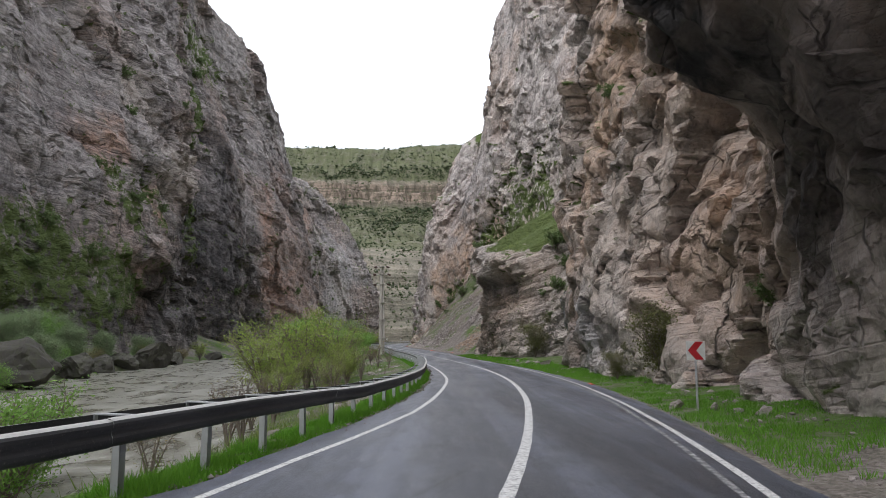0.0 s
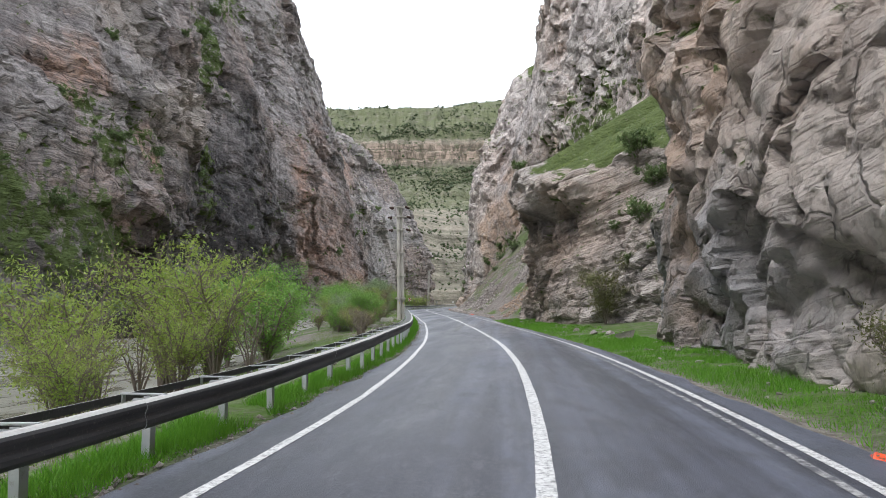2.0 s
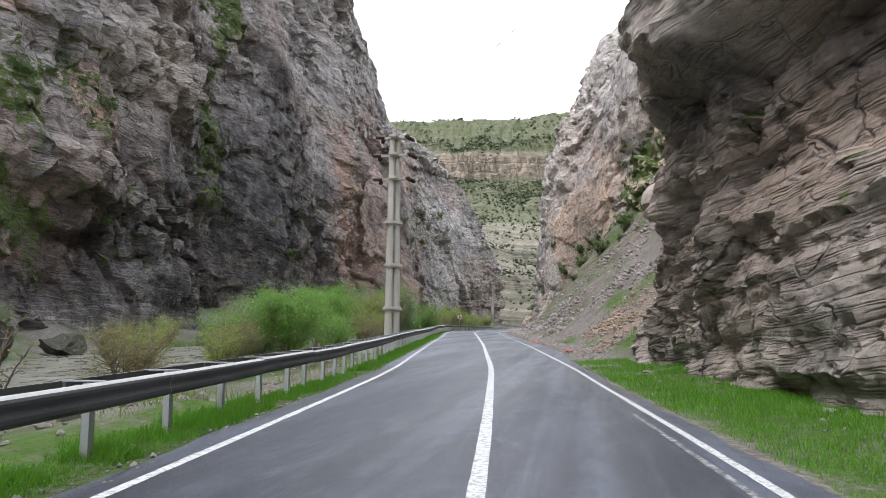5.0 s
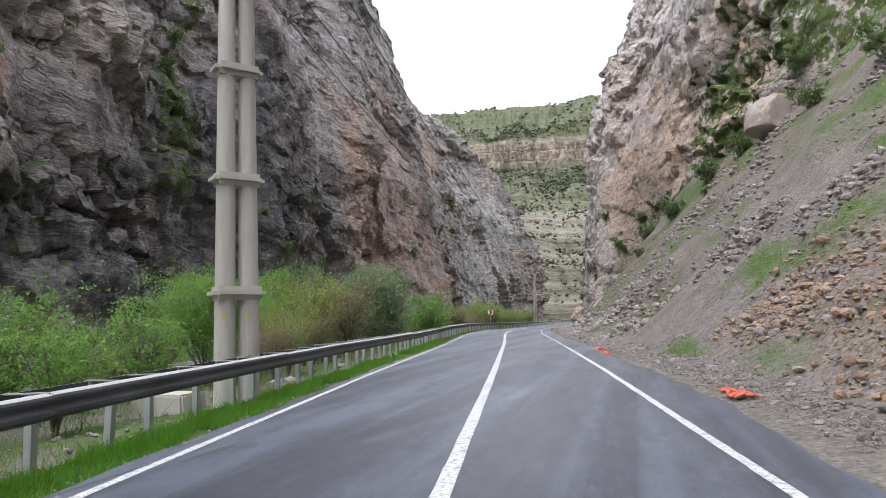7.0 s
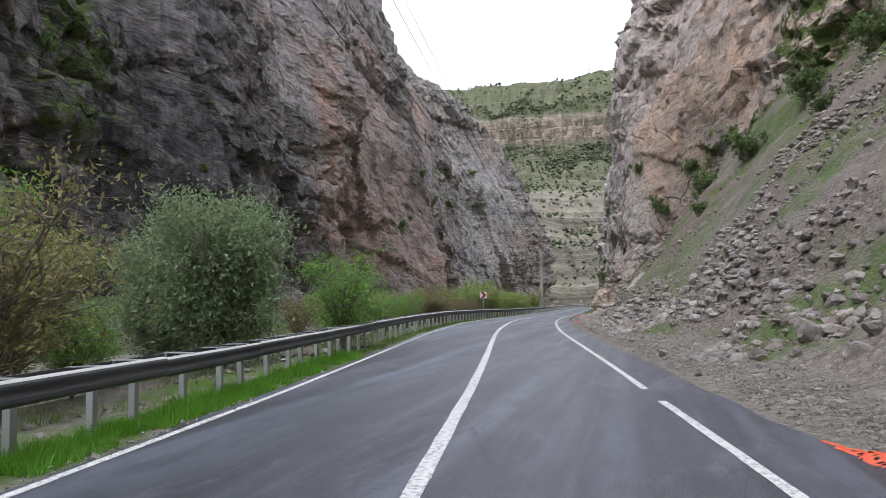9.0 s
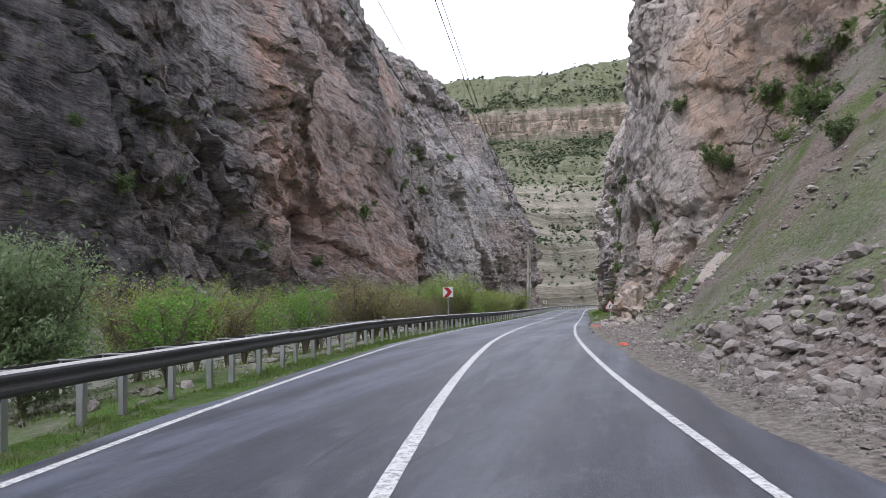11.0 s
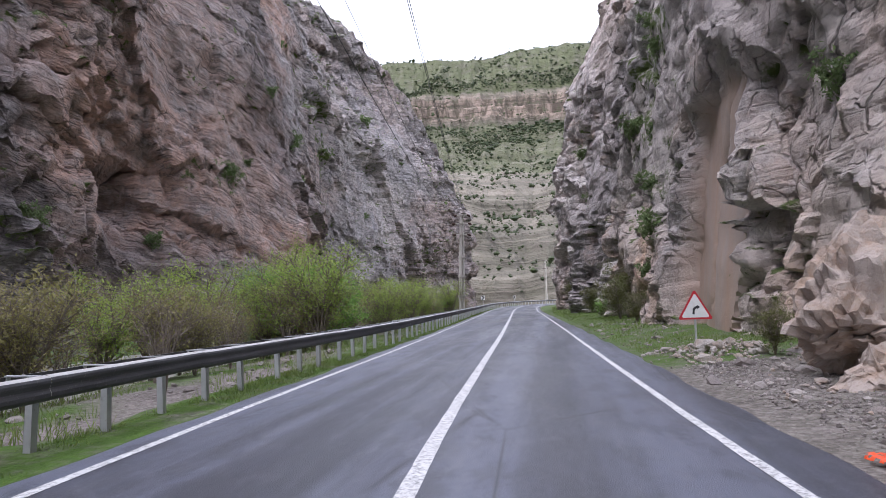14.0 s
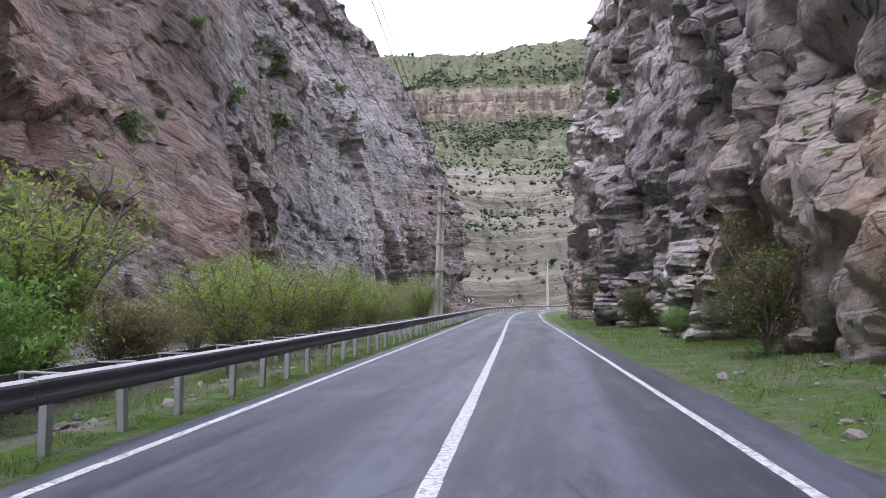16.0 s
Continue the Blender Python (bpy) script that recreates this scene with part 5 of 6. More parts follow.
def plant(name, seed, height, width, stems, twigs, leaves, leaf, leafing, label, category, lift=0.3, trunk=0.0, group="", droop=0.0):
    """A bush or tree of several curved stems with branches, and leaves in clumps about the branch ends."""
    rng = np.random.default_rng(seed)
    grids, tips = [], []
    for k in range(stems):
        ang = 2 * np.pi * (k + rng.uniform(-0.3, 0.3)) / stems
        out = width / 2 * rng.uniform(0.35, 0.8)
        top = height * rng.uniform(0.68, 0.95)
        t = np.linspace(0, 1, 6)
        bend = t ** 1.4
        path = np.stack([np.cos(ang) * out * bend, np.sin(ang) * out * bend, top * t ** 0.9], -1)
        path += 0.05 * height * np.cumsum(rng.normal(0, 0.4, (6, 3)), 0) * t[:, None]
        r0 = 0.011 * height * rng.uniform(0.7, 1.3) + 0.012
        grids.append(tube(path, r0 * (1 - 0.8 * t), 5 if trunk else 4))
        for j in range(twigs):
            u = rng.uniform(lift, 1.0)
            base = np.array([np.interp(u, t, path[:, c]) for c in range(3)])
            way = rng.normal(0, 1, 3)
            way[2] = abs(way[2]) * 0.8 + 0.15 - droop
            way /= np.linalg.norm(way)
            length = width * rng.uniform(0.12, 0.3) * (1.25 - 0.5 * u)
            tt = np.linspace(0, 1, 3)
            q = base + way * length * tt[:, None] + np.array((0, 0, 0.12 * length)) * tt[:, None] ** 2 + 0.06 * length * rng.normal(0, 1, (3, 3)) * tt[:, None]
            grids.append(tube(q, r0 * 0.4 * (1 - 0.75 * tt), 3))
            tips += [q[1], 0.4 * q[1] + 0.6 * q[2], q[2]]
            for _ in range(1 if leaves != 1300 else 0):
                w2 = way + rng.normal(0, 0.6, 3)
                q2 = q[1] + w2 * length * 0.5 * tt[::2, None]
                grids.append(tube(q2, r0 * 0.2 * (1 - 0.6 * tt[::2]), 3))
                tips += [0.3 * q2[0] + 0.7 * q2[1], q2[1]]
    tips = np.array(tips)
    plant_root = root(name, (0, 0, 0), label, category, group)
    v, f = joined(grids)
    part("branchwork" if not trunk else "trunk", mesh_of("stems", v, f, True), bark, plant_root)
    if leaves:
        weight = rng.gamma(0.7, 1.0, len(tips)) + 0.08
        pick = tips[rng.choice(len(tips), leaves, p=weight / weight.sum())]
        spot = pick + rng.normal(0, 1, (leaves, 3)) * np.array((0.055, 0.055, 0.045)) * width * rng.uniform(0.4, 1.5, (leaves, 1))
        spot[:, 2] = np.maximum(spot[:, 2], 0.05)
        a = rng.normal(0, 1, (leaves, 3))
        a /= np.linalg.norm(a, axis=1)[:, None]
        up = rng.normal(0, 0.6, (leaves, 3)) + (0, 0, 1)
        b = np.cross(a, up)
        b /= np.linalg.norm(b, axis=1)[:, None] + 1e-9
        size = leaf * rng.uniform(0.55, 1.4, (leaves, 1))
        blade = np.stack([spot - a * size, spot + b * size * 0.75, spot + a * size], 1)
        part("crown", mesh_of("crown", blade, np.arange(leaves * 3).reshape(-1, 3)), leafing, plant_root)
    return plant_root


KINDS = {
    "round": plant("tree", 1, 6.0, 6.6, 8, 26, 34000, 0.07, leaf_fresh, "bright green leafy young tree on the river bank", "tree", 0.35, 1.0, "trees on the bank"),
    "dark": plant("tree", 2, 6.0, 6.4, 9, 28, 28000, 0.095, leaf_grey, "dense grey-green bushy tree behind the guard rail", "tree", 0.08, 1.0, "trees on the bank"),
    "fresh": plant("shrub", 3, 3.4, 3.6, 8, 12, 5200, 0.065, leaf_fresh, "fresh green shrub on the river bank", "shrub", 0.2, 0, "shrubs on the bank"),
    "yellow": plant("shrub", 4, 4.2, 3.6, 12, 14, 6000, 0.058, leaf_yellow, "sparse yellow-green willow shrub with thin stems", "shrub", 0.3, 0, "shrubs on the bank"),
    "olive": plant("shrub", 5, 3.4, 4.0, 14, 14, 4800, 0.055, leaf_olive, "brown twiggy shrub just coming into leaf", "shrub", 0.25, 0, "shrubs on the bank"),
    "bare": plant("shrub", 6, 2.6, 2.4, 7, 8, 90, 0.05, leaf_olive, "bare leafless shrub at the water's edge", "shrub", 0.3, 0, "shrubs on the bank"),
    "rock": plant("shrub", 7, 3.6, 3.6, 9, 14, 5600, 0.065, leaf_moss, "olive green bush at the foot of the cliff", "shrub", 0.15, 0, "bushes at the cliff"),
    "wall": plant("shrub", 8, 2.0, 2.6, 6, 8, 1300, 0.12, leaf_dark, "dark green bush growing on a rock ledge", "shrub", 0.1, 0, "bushes on the cliffs", 0.3),
}
for ob in KINDS.values():
    ob.matrix_basis = pose(0, 0, -60)
USED = set()
PLANT_RNG = random.Random(12)


def grow(kind, x, y, scale=1.0, z=None, stretch=1.0):
    ob = KINDS[kind]
    z = height_at(x, y) - 0.06 if z is None else z
    m = pose(x, y, z, PLANT_RNG.uniform(-4, 4), PLANT_RNG.uniform(-4, 4), PLANT_RNG.uniform(0, 360)) @ Matrix.Diagonal((scale, scale, scale * stretch, 1))
    if kind not in USED:
        USED.add(kind)
        ob.matrix_basis = m
    else:
        copy_thing(ob, m) if ob.scale[0] == 1 else place_copy(ob, m)


def place_copy(ob, m):
    """copy_thing, for a first plant that was itself scaled."""
    made = copy_thing(ob, m)
    made.matrix_basis = m


for row in (("round", -14.4, 70.6, 1.0), ("fresh", -12.2, 65.5, 0.95), ("yellow", -15.0, 66, 0.9), ("fresh", -9.6, 58.6, 0.6),
            ("yellow", -7.0, 46, 1.05), ("yellow", -9.6, 48, 1.35), ("yellow", -11.8, 45, 1.3), ("fresh", -7.4, 52, 1.1), ("fresh", -10.4, 53, 1.4), ("yellow", -12.6, 53, 1.35),
            ("yellow", -6.0, 37, 0.55), ("yellow", -8.6, 36, 0.6), ("bare", -5.0, 31, 0.8), ("bare", -8.6, 27.5, 1.15), ("bare", -7.4, 30, 1.0), ("bare", -9.2, 33, 1.0),
            ("yellow", -5.8, 41, 0.65), ("bare", -6.8, 39, 1.0), ("bare", -8.0, 43, 1.1), ("bare", -5.4, 45, 1.0), ("bare", -6.4, 22, 0.9), ("bare", -7.2, 17, 0.8), ("yellow", -9.2, 41, 0.85), ("bare", -4.6, 58, 0.8), ("bare", -6.3, 66, 0.9), ("olive", -8.0, 75, 0.6), ("bare", -7.6, 71, 0.8),
            ("yellow", -19.5, 92, 0.8), ("yellow", -16, 97, 0.9), ("fresh", -13.5, 89, 0.9), ("fresh", -16.2, 101, 1.1), ("yellow", -13.6, 95.5, 0.7), ("round", -11.3, 90.5, 0.62), ("dark", -13.6, 92.6, 0.6),
            ("fresh", -12.1, 98.6, 0.72), ("fresh", -14.4, 104, 0.9), ("round", -18.2, 112.5, 0.78), ("round", -20.8, 117.5, 0.85), ("dark", -17.2, 131, 0.95), ("round", -22.5, 126, 1.0), ("dark", -21.5, 134, 0.9), ("fresh", -15.0, 135.5, 1.1),
            ("olive", -15.4, 121, 1.35), ("olive", -18.2, 124, 1.4), ("yellow", -16.6, 118.5, 1.1), ("yellow", -14.0, 112, 0.7), ("olive", -13.2, 109.5, 0.7), ("olive", -15.4, 117, 0.8), ("bare", -12.0, 106, 0.8), ("fresh", -18.0, 142, 0.9), ("dark", -20.4, 148, 0.6), ("fresh", -19.2, 151, 0.75),
            ("olive", -22.5, 154, 0.9), ("olive", -24.5, 150, 1.0), ("yellow", -25.5, 157, 0.9), ("olive", -23.2, 160, 0.9), ("fresh", -22.9, 166, 1.0), ("fresh", -24.6, 163.5, 0.95), ("yellow", -26.5, 168, 0.9),
            ("olive", -26, 174, 1.0), ("olive", -28.5, 179, 1.0), ("olive", -24.2, 182, 0.8), ("olive", -27, 187, 1.05), ("olive", -30, 192, 1.0), ("olive", -25.5, 196, 0.85), ("olive", -29, 201, 1.0), ("yellow", -31.5, 184, 1.0), ("bare", -22.4, 189, 0.9),
            ("fresh", -27.5, 210, 1.5), ("fresh", -24.6, 207.5, 1.35), ("yellow", -23.6, 204, 1.15), ("yellow", -27.5, 215, 1.6), ("yellow", -30.5, 206, 1.3), ("dark", -30.5, 213, 0.9), ("yellow", -26.5, 207, 1.2), ("yellow", -28.0, 214, 1.35), ("fresh", -24.6, 210, 0.9), ("yellow", -31.5, 216, 1.3), ("yellow", -24.2, 219, 0.9),
            ("olive", -26.5, 224, 1.05), ("olive", -29.5, 229, 1.2), ("olive", -26, 233, 1.1), ("olive", -30.5, 238, 1.2), ("yellow", -27.2, 242, 1.0), ("olive", -30.2, 247, 1.1), ("yellow", -27.5, 252, 1.0), ("yellow", -31, 256, 1.1), ("fresh", -28, 261, 0.9), ("fresh", -27, 270, 0.8), ("yellow", -29, 278, 0.9), ("olive", -28, 290, 0.9),
            ("rock", 10.0, 31.2, 1.0), ("rock", 9.2, 67.5, 1.05), ("rock", 8.6, 33.6, 0.45), ("rock", -9.4, 257, 0.95), ("rock", -9.6, 263, 0.7), ("rock", -8.6, 217, 0.9), ("rock", -8.8, 240, 0.75), ("rock", -8.7, 247, 0.6), ("rock", -7.9, 190.4, 0.35), ("fresh", -8.9, 228, 0.4), ("rock", -8.6, 209, 0.5),
            ("dark", -45, 73, 1.0), ("round", -47.5, 78, 0.9), ("dark", -44, 68.5, 0.85), ("dark", -49, 86, 0.9), ("dark", -39, 66, 0.7), ("dark", -37, 60, 0.6), ("fresh", -36, 55, 0.8), ("dark", -46, 84, 0.8), ("olive", -47, 108, 0.9), ("yellow", -50, 140, 1.0), ("olive", -49, 128, 0.8), ("fresh", -37.5, 50, 1.2), ("fresh", -11.2, 18, 1.0), ("fresh", -12.4, 20.5, 0.9), ("dark", -48, 96, 0.7), ("dark", -50, 112, 0.7), ("olive", -46.5, 90, 0.9), ("dark", -42.5, 72, 0.6), ("fresh", -44, 78, 0.9)):
    grow(*row)


# the thicket on the bank further on
rng = np.random.default_rng(17)
for k in range(64):
    y = 168 + 100 * (k + rng.uniform(0, 1)) / 64
    x = float(np.interp(y, ROAD[:640, 1], ROAD[:640, 0])) - 8.6 - 7.5 * rng.uniform(0, 1)
    grow(("olive", "olive", "bare", "olive", "yellow")[int(rng.integers(0, 5))], x, y, rng.uniform(0.75, 1.25))
for k in range(30):
    y = 84 + 78 * (k + rng.uniform(0, 1)) / 30
    x = float(np.interp(y, ROAD[:640, 1], ROAD[:640, 0])) - 9.0 - 7.0 * rng.uniform(0, 1)
    grow(("fresh", "olive", "yellow", "bare")[int(rng.integers(0, 4))], x, y, rng.uniform(0.5, 0.85))


def on_wall(name, y, z):
    """The place on a cliff's face that is nearest to that length and height."""
    p = WALLS[name]
    face = p[:, :-6]
    i = np.argmin((face[..., 1] - y) ** 2 + (face[..., 2] - z) ** 2)
    return face.reshape(-1, 3)[i]


for name, y, z, scale in (("cliff_left", 128, 53, 1.3), ("cliff_left", 124, 44, 1.4), ("cliff_left", 128, 31, 1.5), ("cliff_left", 134, 27, 1.5), ("cliff_left", 192, 55, 1.4), ("cliff_left", 186, 70, 1.8), ("cliff_left", 196, 80, 1.8), ("cliff_left", 203, 88, 1.6),
                          ("cliff_left", 180, 48, 1.5), ("cliff_left", 176, 40, 1.3), ("cliff_left", 170, 30, 1.4), ("cliff_left", 262, 19, 1.5), ("cliff_left", 252, 9, 1.5), ("cliff_left", 281, 28, 1.6), ("cliff_left", 284, 22, 1.3), ("cliff_left", 330, 45, 1.5), ("cliff_left", 318, 20, 1.2), ("cliff_left", 200, 15, 1.4),
                          ("cliff_left", 108, 14, 2.0), ("cliff_left", 100, 18, 1.7), ("cliff_left", 150, 66, 1.2), ("cliff_left", 232, 10, 1.4), ("cliff_left", 300, 62, 1.3),
                          ("cliff_right", 61, 8, 1.3), ("cliff_right", 62, 11, 1.5), ("cliff_right", 63, 5, 1.2), ("cliff_right", 66, 16, 1.3), ("cliff_right", 44, 18, 0.8), ("cliff_right", 100, 20, 1.3), ("cliff_right", 108, 23, 1.4), ("cliff_right", 150, 22, 1.3), ("cliff_right", 156, 24, 1.4),
                          ("cliff_right", 206, 4, 0.9), ("cliff_right", 207, 6.5, 0.8), ("cliff_right", 208.5, 9.5, 0.8), ("cliff_right", 209.5, 2.5, 0.7), ("cliff_right", 214, 11, 0.8), ("cliff_right", 211, 5, 0.8), ("cliff_right", 223, 4.5, 1.0), ("cliff_right", 256, 18, 1.0), ("cliff_right", 248, 12, 0.8), ("cliff_right", 193, 7, 0.7), ("cliff_right", 187, 11, 0.9), ("cliff_right", 190, 16, 0.9), ("cliff_right", 168, 17, 1.4), ("cliff_right", 172, 14, 1.3), ("cliff_right", 30, 12, 0.6), ("cliff_right", 22, 3, 0.5),
                          ("rock_outcrop", 69, 9, 1.0), ("rock_outcrop", 70, 11.5, 1.0), ("rock_outcrop", 68, 6.5, 0.9)):
    p = on_wall(name, y, z)
    grow("wall", p[0], p[1], scale * PLANT_RNG.uniform(0.85, 1.15), p[2] - 0.3)


for name, count, low, high in (("cliff_left", 48, 0.5, 1.3), ("cliff_right", 34, 0.35, 0.95), ("rock_outcrop", 10, 0.4, 0.8)):
    rng = np.random.default_rng(len(name))
    g = GROWTH[name][:, :-6].ravel()
    p = WALLS[name][:, :-6].reshape(-1, 3)
    w = (g + 0.015) * (p[:, 1] > 15) * (p[:, 1] < 380) * (p[:, 2] > 3) * (p[:, 2] < 95)
    for i in rng.choice(len(p), count, p=w / w.sum(), replace=False):
        grow("wall", p[i, 0], p[i, 1], rng.uniform(low, high), p[i, 2] - 0.25)
for x, y, z, scale in ((14.0, 66, 10.2, 1.3), (12.6, 65, 8.2, 1.1), (15.5, 67.5, 12.0, 1.2), (13.8, 62.0, 6.4, 1.2), (16.5, 63, 9.4, 1.3), (19, 70, 16, 1.5), (15.2, 64, 8.0, 1.1)):
    p = on_wall("rock_outcrop", y, z)
    grow("fresh", p[0] - 0.1, p[1], scale * 0.75, p[2] - 0.3)
for x, y, scale in ((14.5, 122, 1.6), (16.5, 127, 1.8), (15.0, 131, 1.5), (17.5, 120, 1.6), (13.0, 112, 1.2), (14.0, 154, 1.4), (11.5, 160, 1.5), (8.5, 165.5, 1.5), (5.0, 170.5, 1.4), (2.0, 175, 1.2), (12.0, 137, 1.0), (7.5, 158, 0.8), (1.0, 168, 0.7)):
    i = np.argmin((SCREE[..., 0] - x) ** 2 + (SCREE[..., 1] - y) ** 2)
    grow("wall", x, y, scale, float(SCREE.reshape(-1, 3)[i][2]) - 0.2)


# ================= stones =================
def stones(name, centres, sizes, material, label, seed, squash=0.65, category="stones", simple=False):
    """Many loose angular stones as one heap."""
    rng = np.random.default_rng(seed)
    g = (1 + 5 ** 0.5) / 2
    ico = np.array([(-1, g, 0), (1, g, 0), (-1, -g, 0), (1, -g, 0), (0, -1, g), (0, 1, g), (0, -1, -g), (0, 1, -g), (g, 0, -1), (g, 0, 1), (-g, 0, -1), (-g, 0, 1)]) / 1.9
    tri = np.array([(0, 11, 5), (0, 5, 1), (0, 1, 7), (0, 7, 10), (0, 10, 11), (1, 5, 9), (5, 11, 4), (11, 10, 2), (10, 7, 6), (7, 1, 8), (3, 9, 4), (3, 4, 2), (3, 2, 6), (3, 6, 8), (3, 8, 9), (4, 9, 5), (2, 4, 11), (6, 2, 10), (8, 6, 7), (9, 8, 1)])
    if simple:
        ico = np.array([(1, 0, 0), (-1, 0, 0), (0, 1, 0), (0, -1, 0), (0, 0, 1), (0, 0, -1)]) * 1.1
        tri = np.array([(0, 2, 4), (2, 1, 4), (1, 3, 4), (3, 0, 4), (2, 0, 5), (1, 2, 5), (3, 1, 5), (0, 3, 5)])
    n, k = len(sizes), len(ico)
    v = ico[None] * (1 + rng.normal(0, 0.17, (n, k, 1))) * rng.uniform(0.55, 1.25, (n, 1, 3))
    ang = rng.uniform(0, 6.28, (n, 1))
    c, s = np.cos(ang), np.sin(ang)
    v = np.stack([v[..., 0] * c - v[..., 1] * s, v[..., 0] * s + v[..., 1] * c, v[..., 2] * squash], -1) * np.asarray(sizes)[:, None, None] * 0.5
    v += np.asarray(centres)[:, None]
    faces = (tri[None] + k * np.arange(n)[:, None, None]).reshape(-1, 3)
    return thing(name, mesh_of(name, v, faces), material, label, category, kind="stuff")


def boulder(name, x, y, z, size, seed, material, label, group="", detail=4, turn=0.0, cuts=13, chips=1.0):
    """One large broken rock: a cut block with planed sides and chipped edges."""
    bm = bmesh.new()
    bmesh.ops.create_icosphere(bm, subdivisions=detail, radius=1)
    rng = np.random.default_rng(seed)
    v = np.array([w.co for w in bm.verts])
    for _ in range(cuts):
        n = rng.normal(0, 1, 3)
        n /= np.linalg.norm(n)
        d = rng.uniform(0.3, 0.72)
        over = np.maximum(0, v @ n - d)
        v = v - over[:, None] * n
    v = v * (np.array(size) / 2 / 0.6)
    u = v / np.linalg.norm(v, axis=1)[:, None]
    chip, gap = bricks(v + 0.1 * max(size) * fbm(v / max(size) * 3 + seed, 3, seed)[:, None], (0.22 * max(size), 0.35 * max(size), 0.3 * max(size)), seed)
    v = v + u * chips * max(size) * (0.09 * chip + 0.035 * fbm(v / max(size) * 7 + seed, 4, seed) - 0.02 * np.exp(-gap / 0.04))[:, None]
    for w, co in zip(bm.verts, v):
        w.co = co
    me = bpy.data.meshes.new(name)
    bm.to_mesh(me)
    bm.free()
    ob = thing(name, me, material, label, "rock", group)
    ob.matrix_basis = pose(x, y, z, 0, 0, turn)
    return ob


rng = np.random.default_rng(5)
p = SCREE.reshape(-1, 3)
bald = (p[:, 1] > 97) & (p[:, 1] < 188)
p, lush = p[bald], SCREE_GREEN.ravel()[bald]
clump = vnoise(p / 5.0, 15) + 0.5 * vnoise(p / 1.7, 16)
w = np.clip(clump + 0.25, 0.02, 2) ** 1.5 * (1.05 - lush) * np.interp(p[:, 1], (148, 162), (1.0, 0.8))
pick = rng.choice(len(p), 27000, p=w / w.sum())
c = p[pick] + rng.normal(0, 0.12, (len(pick), 3)) * (1, 1, 0.1)
size = np.clip(0.11 * rng.pareto(2.2, len(pick)) + 0.08, 0.08, 0.36) * np.clip(0.9 + 0.5 * clump[pick], 0.55, 1.4)
orange = (c[:, 1] < 113) & (vnoise(c / 4.0, 18) > -0.45) & (c[:, 2] < 9) & (rng.uniform(0, 1, len(c)) < 0.65)
size = np.where(c[:, 1] < 113, 0.72 * size, size) * np.interp(c[:, 1], (113, 120, 150, 162), (1.0, 1.15, 1.15, 1.0))
stones("scree_stones", c[~orange], size[~orange], stone_grey, "grey broken stones strewn over the slope", 1, 0.8)
stones("orange_scree_stones", c[orange], size[orange], stone_orange, "orange-brown broken stones on the slope", 2, 0.8)
# gravel and chips along the foot of the slope
n = 20000
y = rng.uniform(93, 190, n)
d = 4.4 + np.abs(rng.normal(0, 0.75, n)) + rng.uniform(0, 0.9, n)
x = np.interp(y, ROAD[:640, 1], ROAD[:640, 0]) + d / 0.97
z = ground_z(x, y)[0]
stones("verge_stones", np.stack([x, y, np.maximum(z, level(y) - 0.12) + 0.01], -1), np.clip(0.028 * rng.pareto(2.2, n) + 0.025, 0.025, 0.2), stone_grey, "small grey stones and chips along the road edge", 3, 0.8)
n = 4500
y = rng.uniform(2, 130, n)
d = -3.86 + rng.normal(0, 0.13, n)
x = np.interp(y, ROAD[:640, 1], ROAD[:640, 0]) + d / 0.985
stones("shoulder_gravel", np.stack([x, y, level(y) - 0.035 + 0 * y], -1), np.clip(0.02 * rng.pareto(2.5, n) + 0.02, 0.02, 0.1), stone_grey, "loose grey gravel along the road edge", 7, 0.8, "stones", True)
n = 900
y = np.r_[rng.uniform(8, 92, n // 2), rng.uniform(185, 215, n - n // 2)]
x = np.interp(y, ROAD[:640, 1], ROAD[:640, 0]) + 4.2 + rng.uniform(0, 1, n) ** 0.7 * np.where(y > 100, 3.2, 3.0)
stones("fallen_stones", np.stack([x, y, ground_z(x, y)[0] + 0.02], -1), np.clip(0.05 * rng.pareto(2.0, n) + 0.05, 0.05, 0.4), stone_grey, "scattered fallen stones in the roadside grass", 4)
n = 1200
y = rng.uniform(5, 250, n)
x = np.interp(y, ROAD[:640, 1], ROAD[:640, 0]) + RAIL - 0.9 - rng.uniform(0, 3.5, n)
stones("bank_stones", np.stack([x, y, ground_z(x, y)[0] + 0.03], -1), np.clip(0.08 * rng.pareto(2.0, n) + 0.07, 0.07, 0.6), stone_grey, "grey stones on the river bank below the rail", 6)

n = 1500
y = rng.uniform(176, 196, n)
x = np.interp(y, ROAD[:640, 1], ROAD[:640, 0]) + 5.0 + rng.uniform(0, 1, n) ** 1.3 * 2.8
heap = np.exp(-((x + 8.0) / 1.2) ** 2 - ((y - 180.2) / 2.0) ** 2) + np.exp(-((x + 8.6) / 1.0) ** 2 - ((y - 193) / 2.2) ** 2)
keep = rng.uniform(0, 1, n) < 0.14 + heap
i = [int(np.argmin((SCREE[..., 0] - a) ** 2 + (SCREE[..., 1] - b) ** 2)) for a, b in zip(x[keep], y[keep])]
z = np.maximum(ground_z(x[keep], y[keep])[0], SCREE.reshape(-1, 3)[i][:, 2] * (y[keep] < 191) - 9 * (y[keep] >= 191))
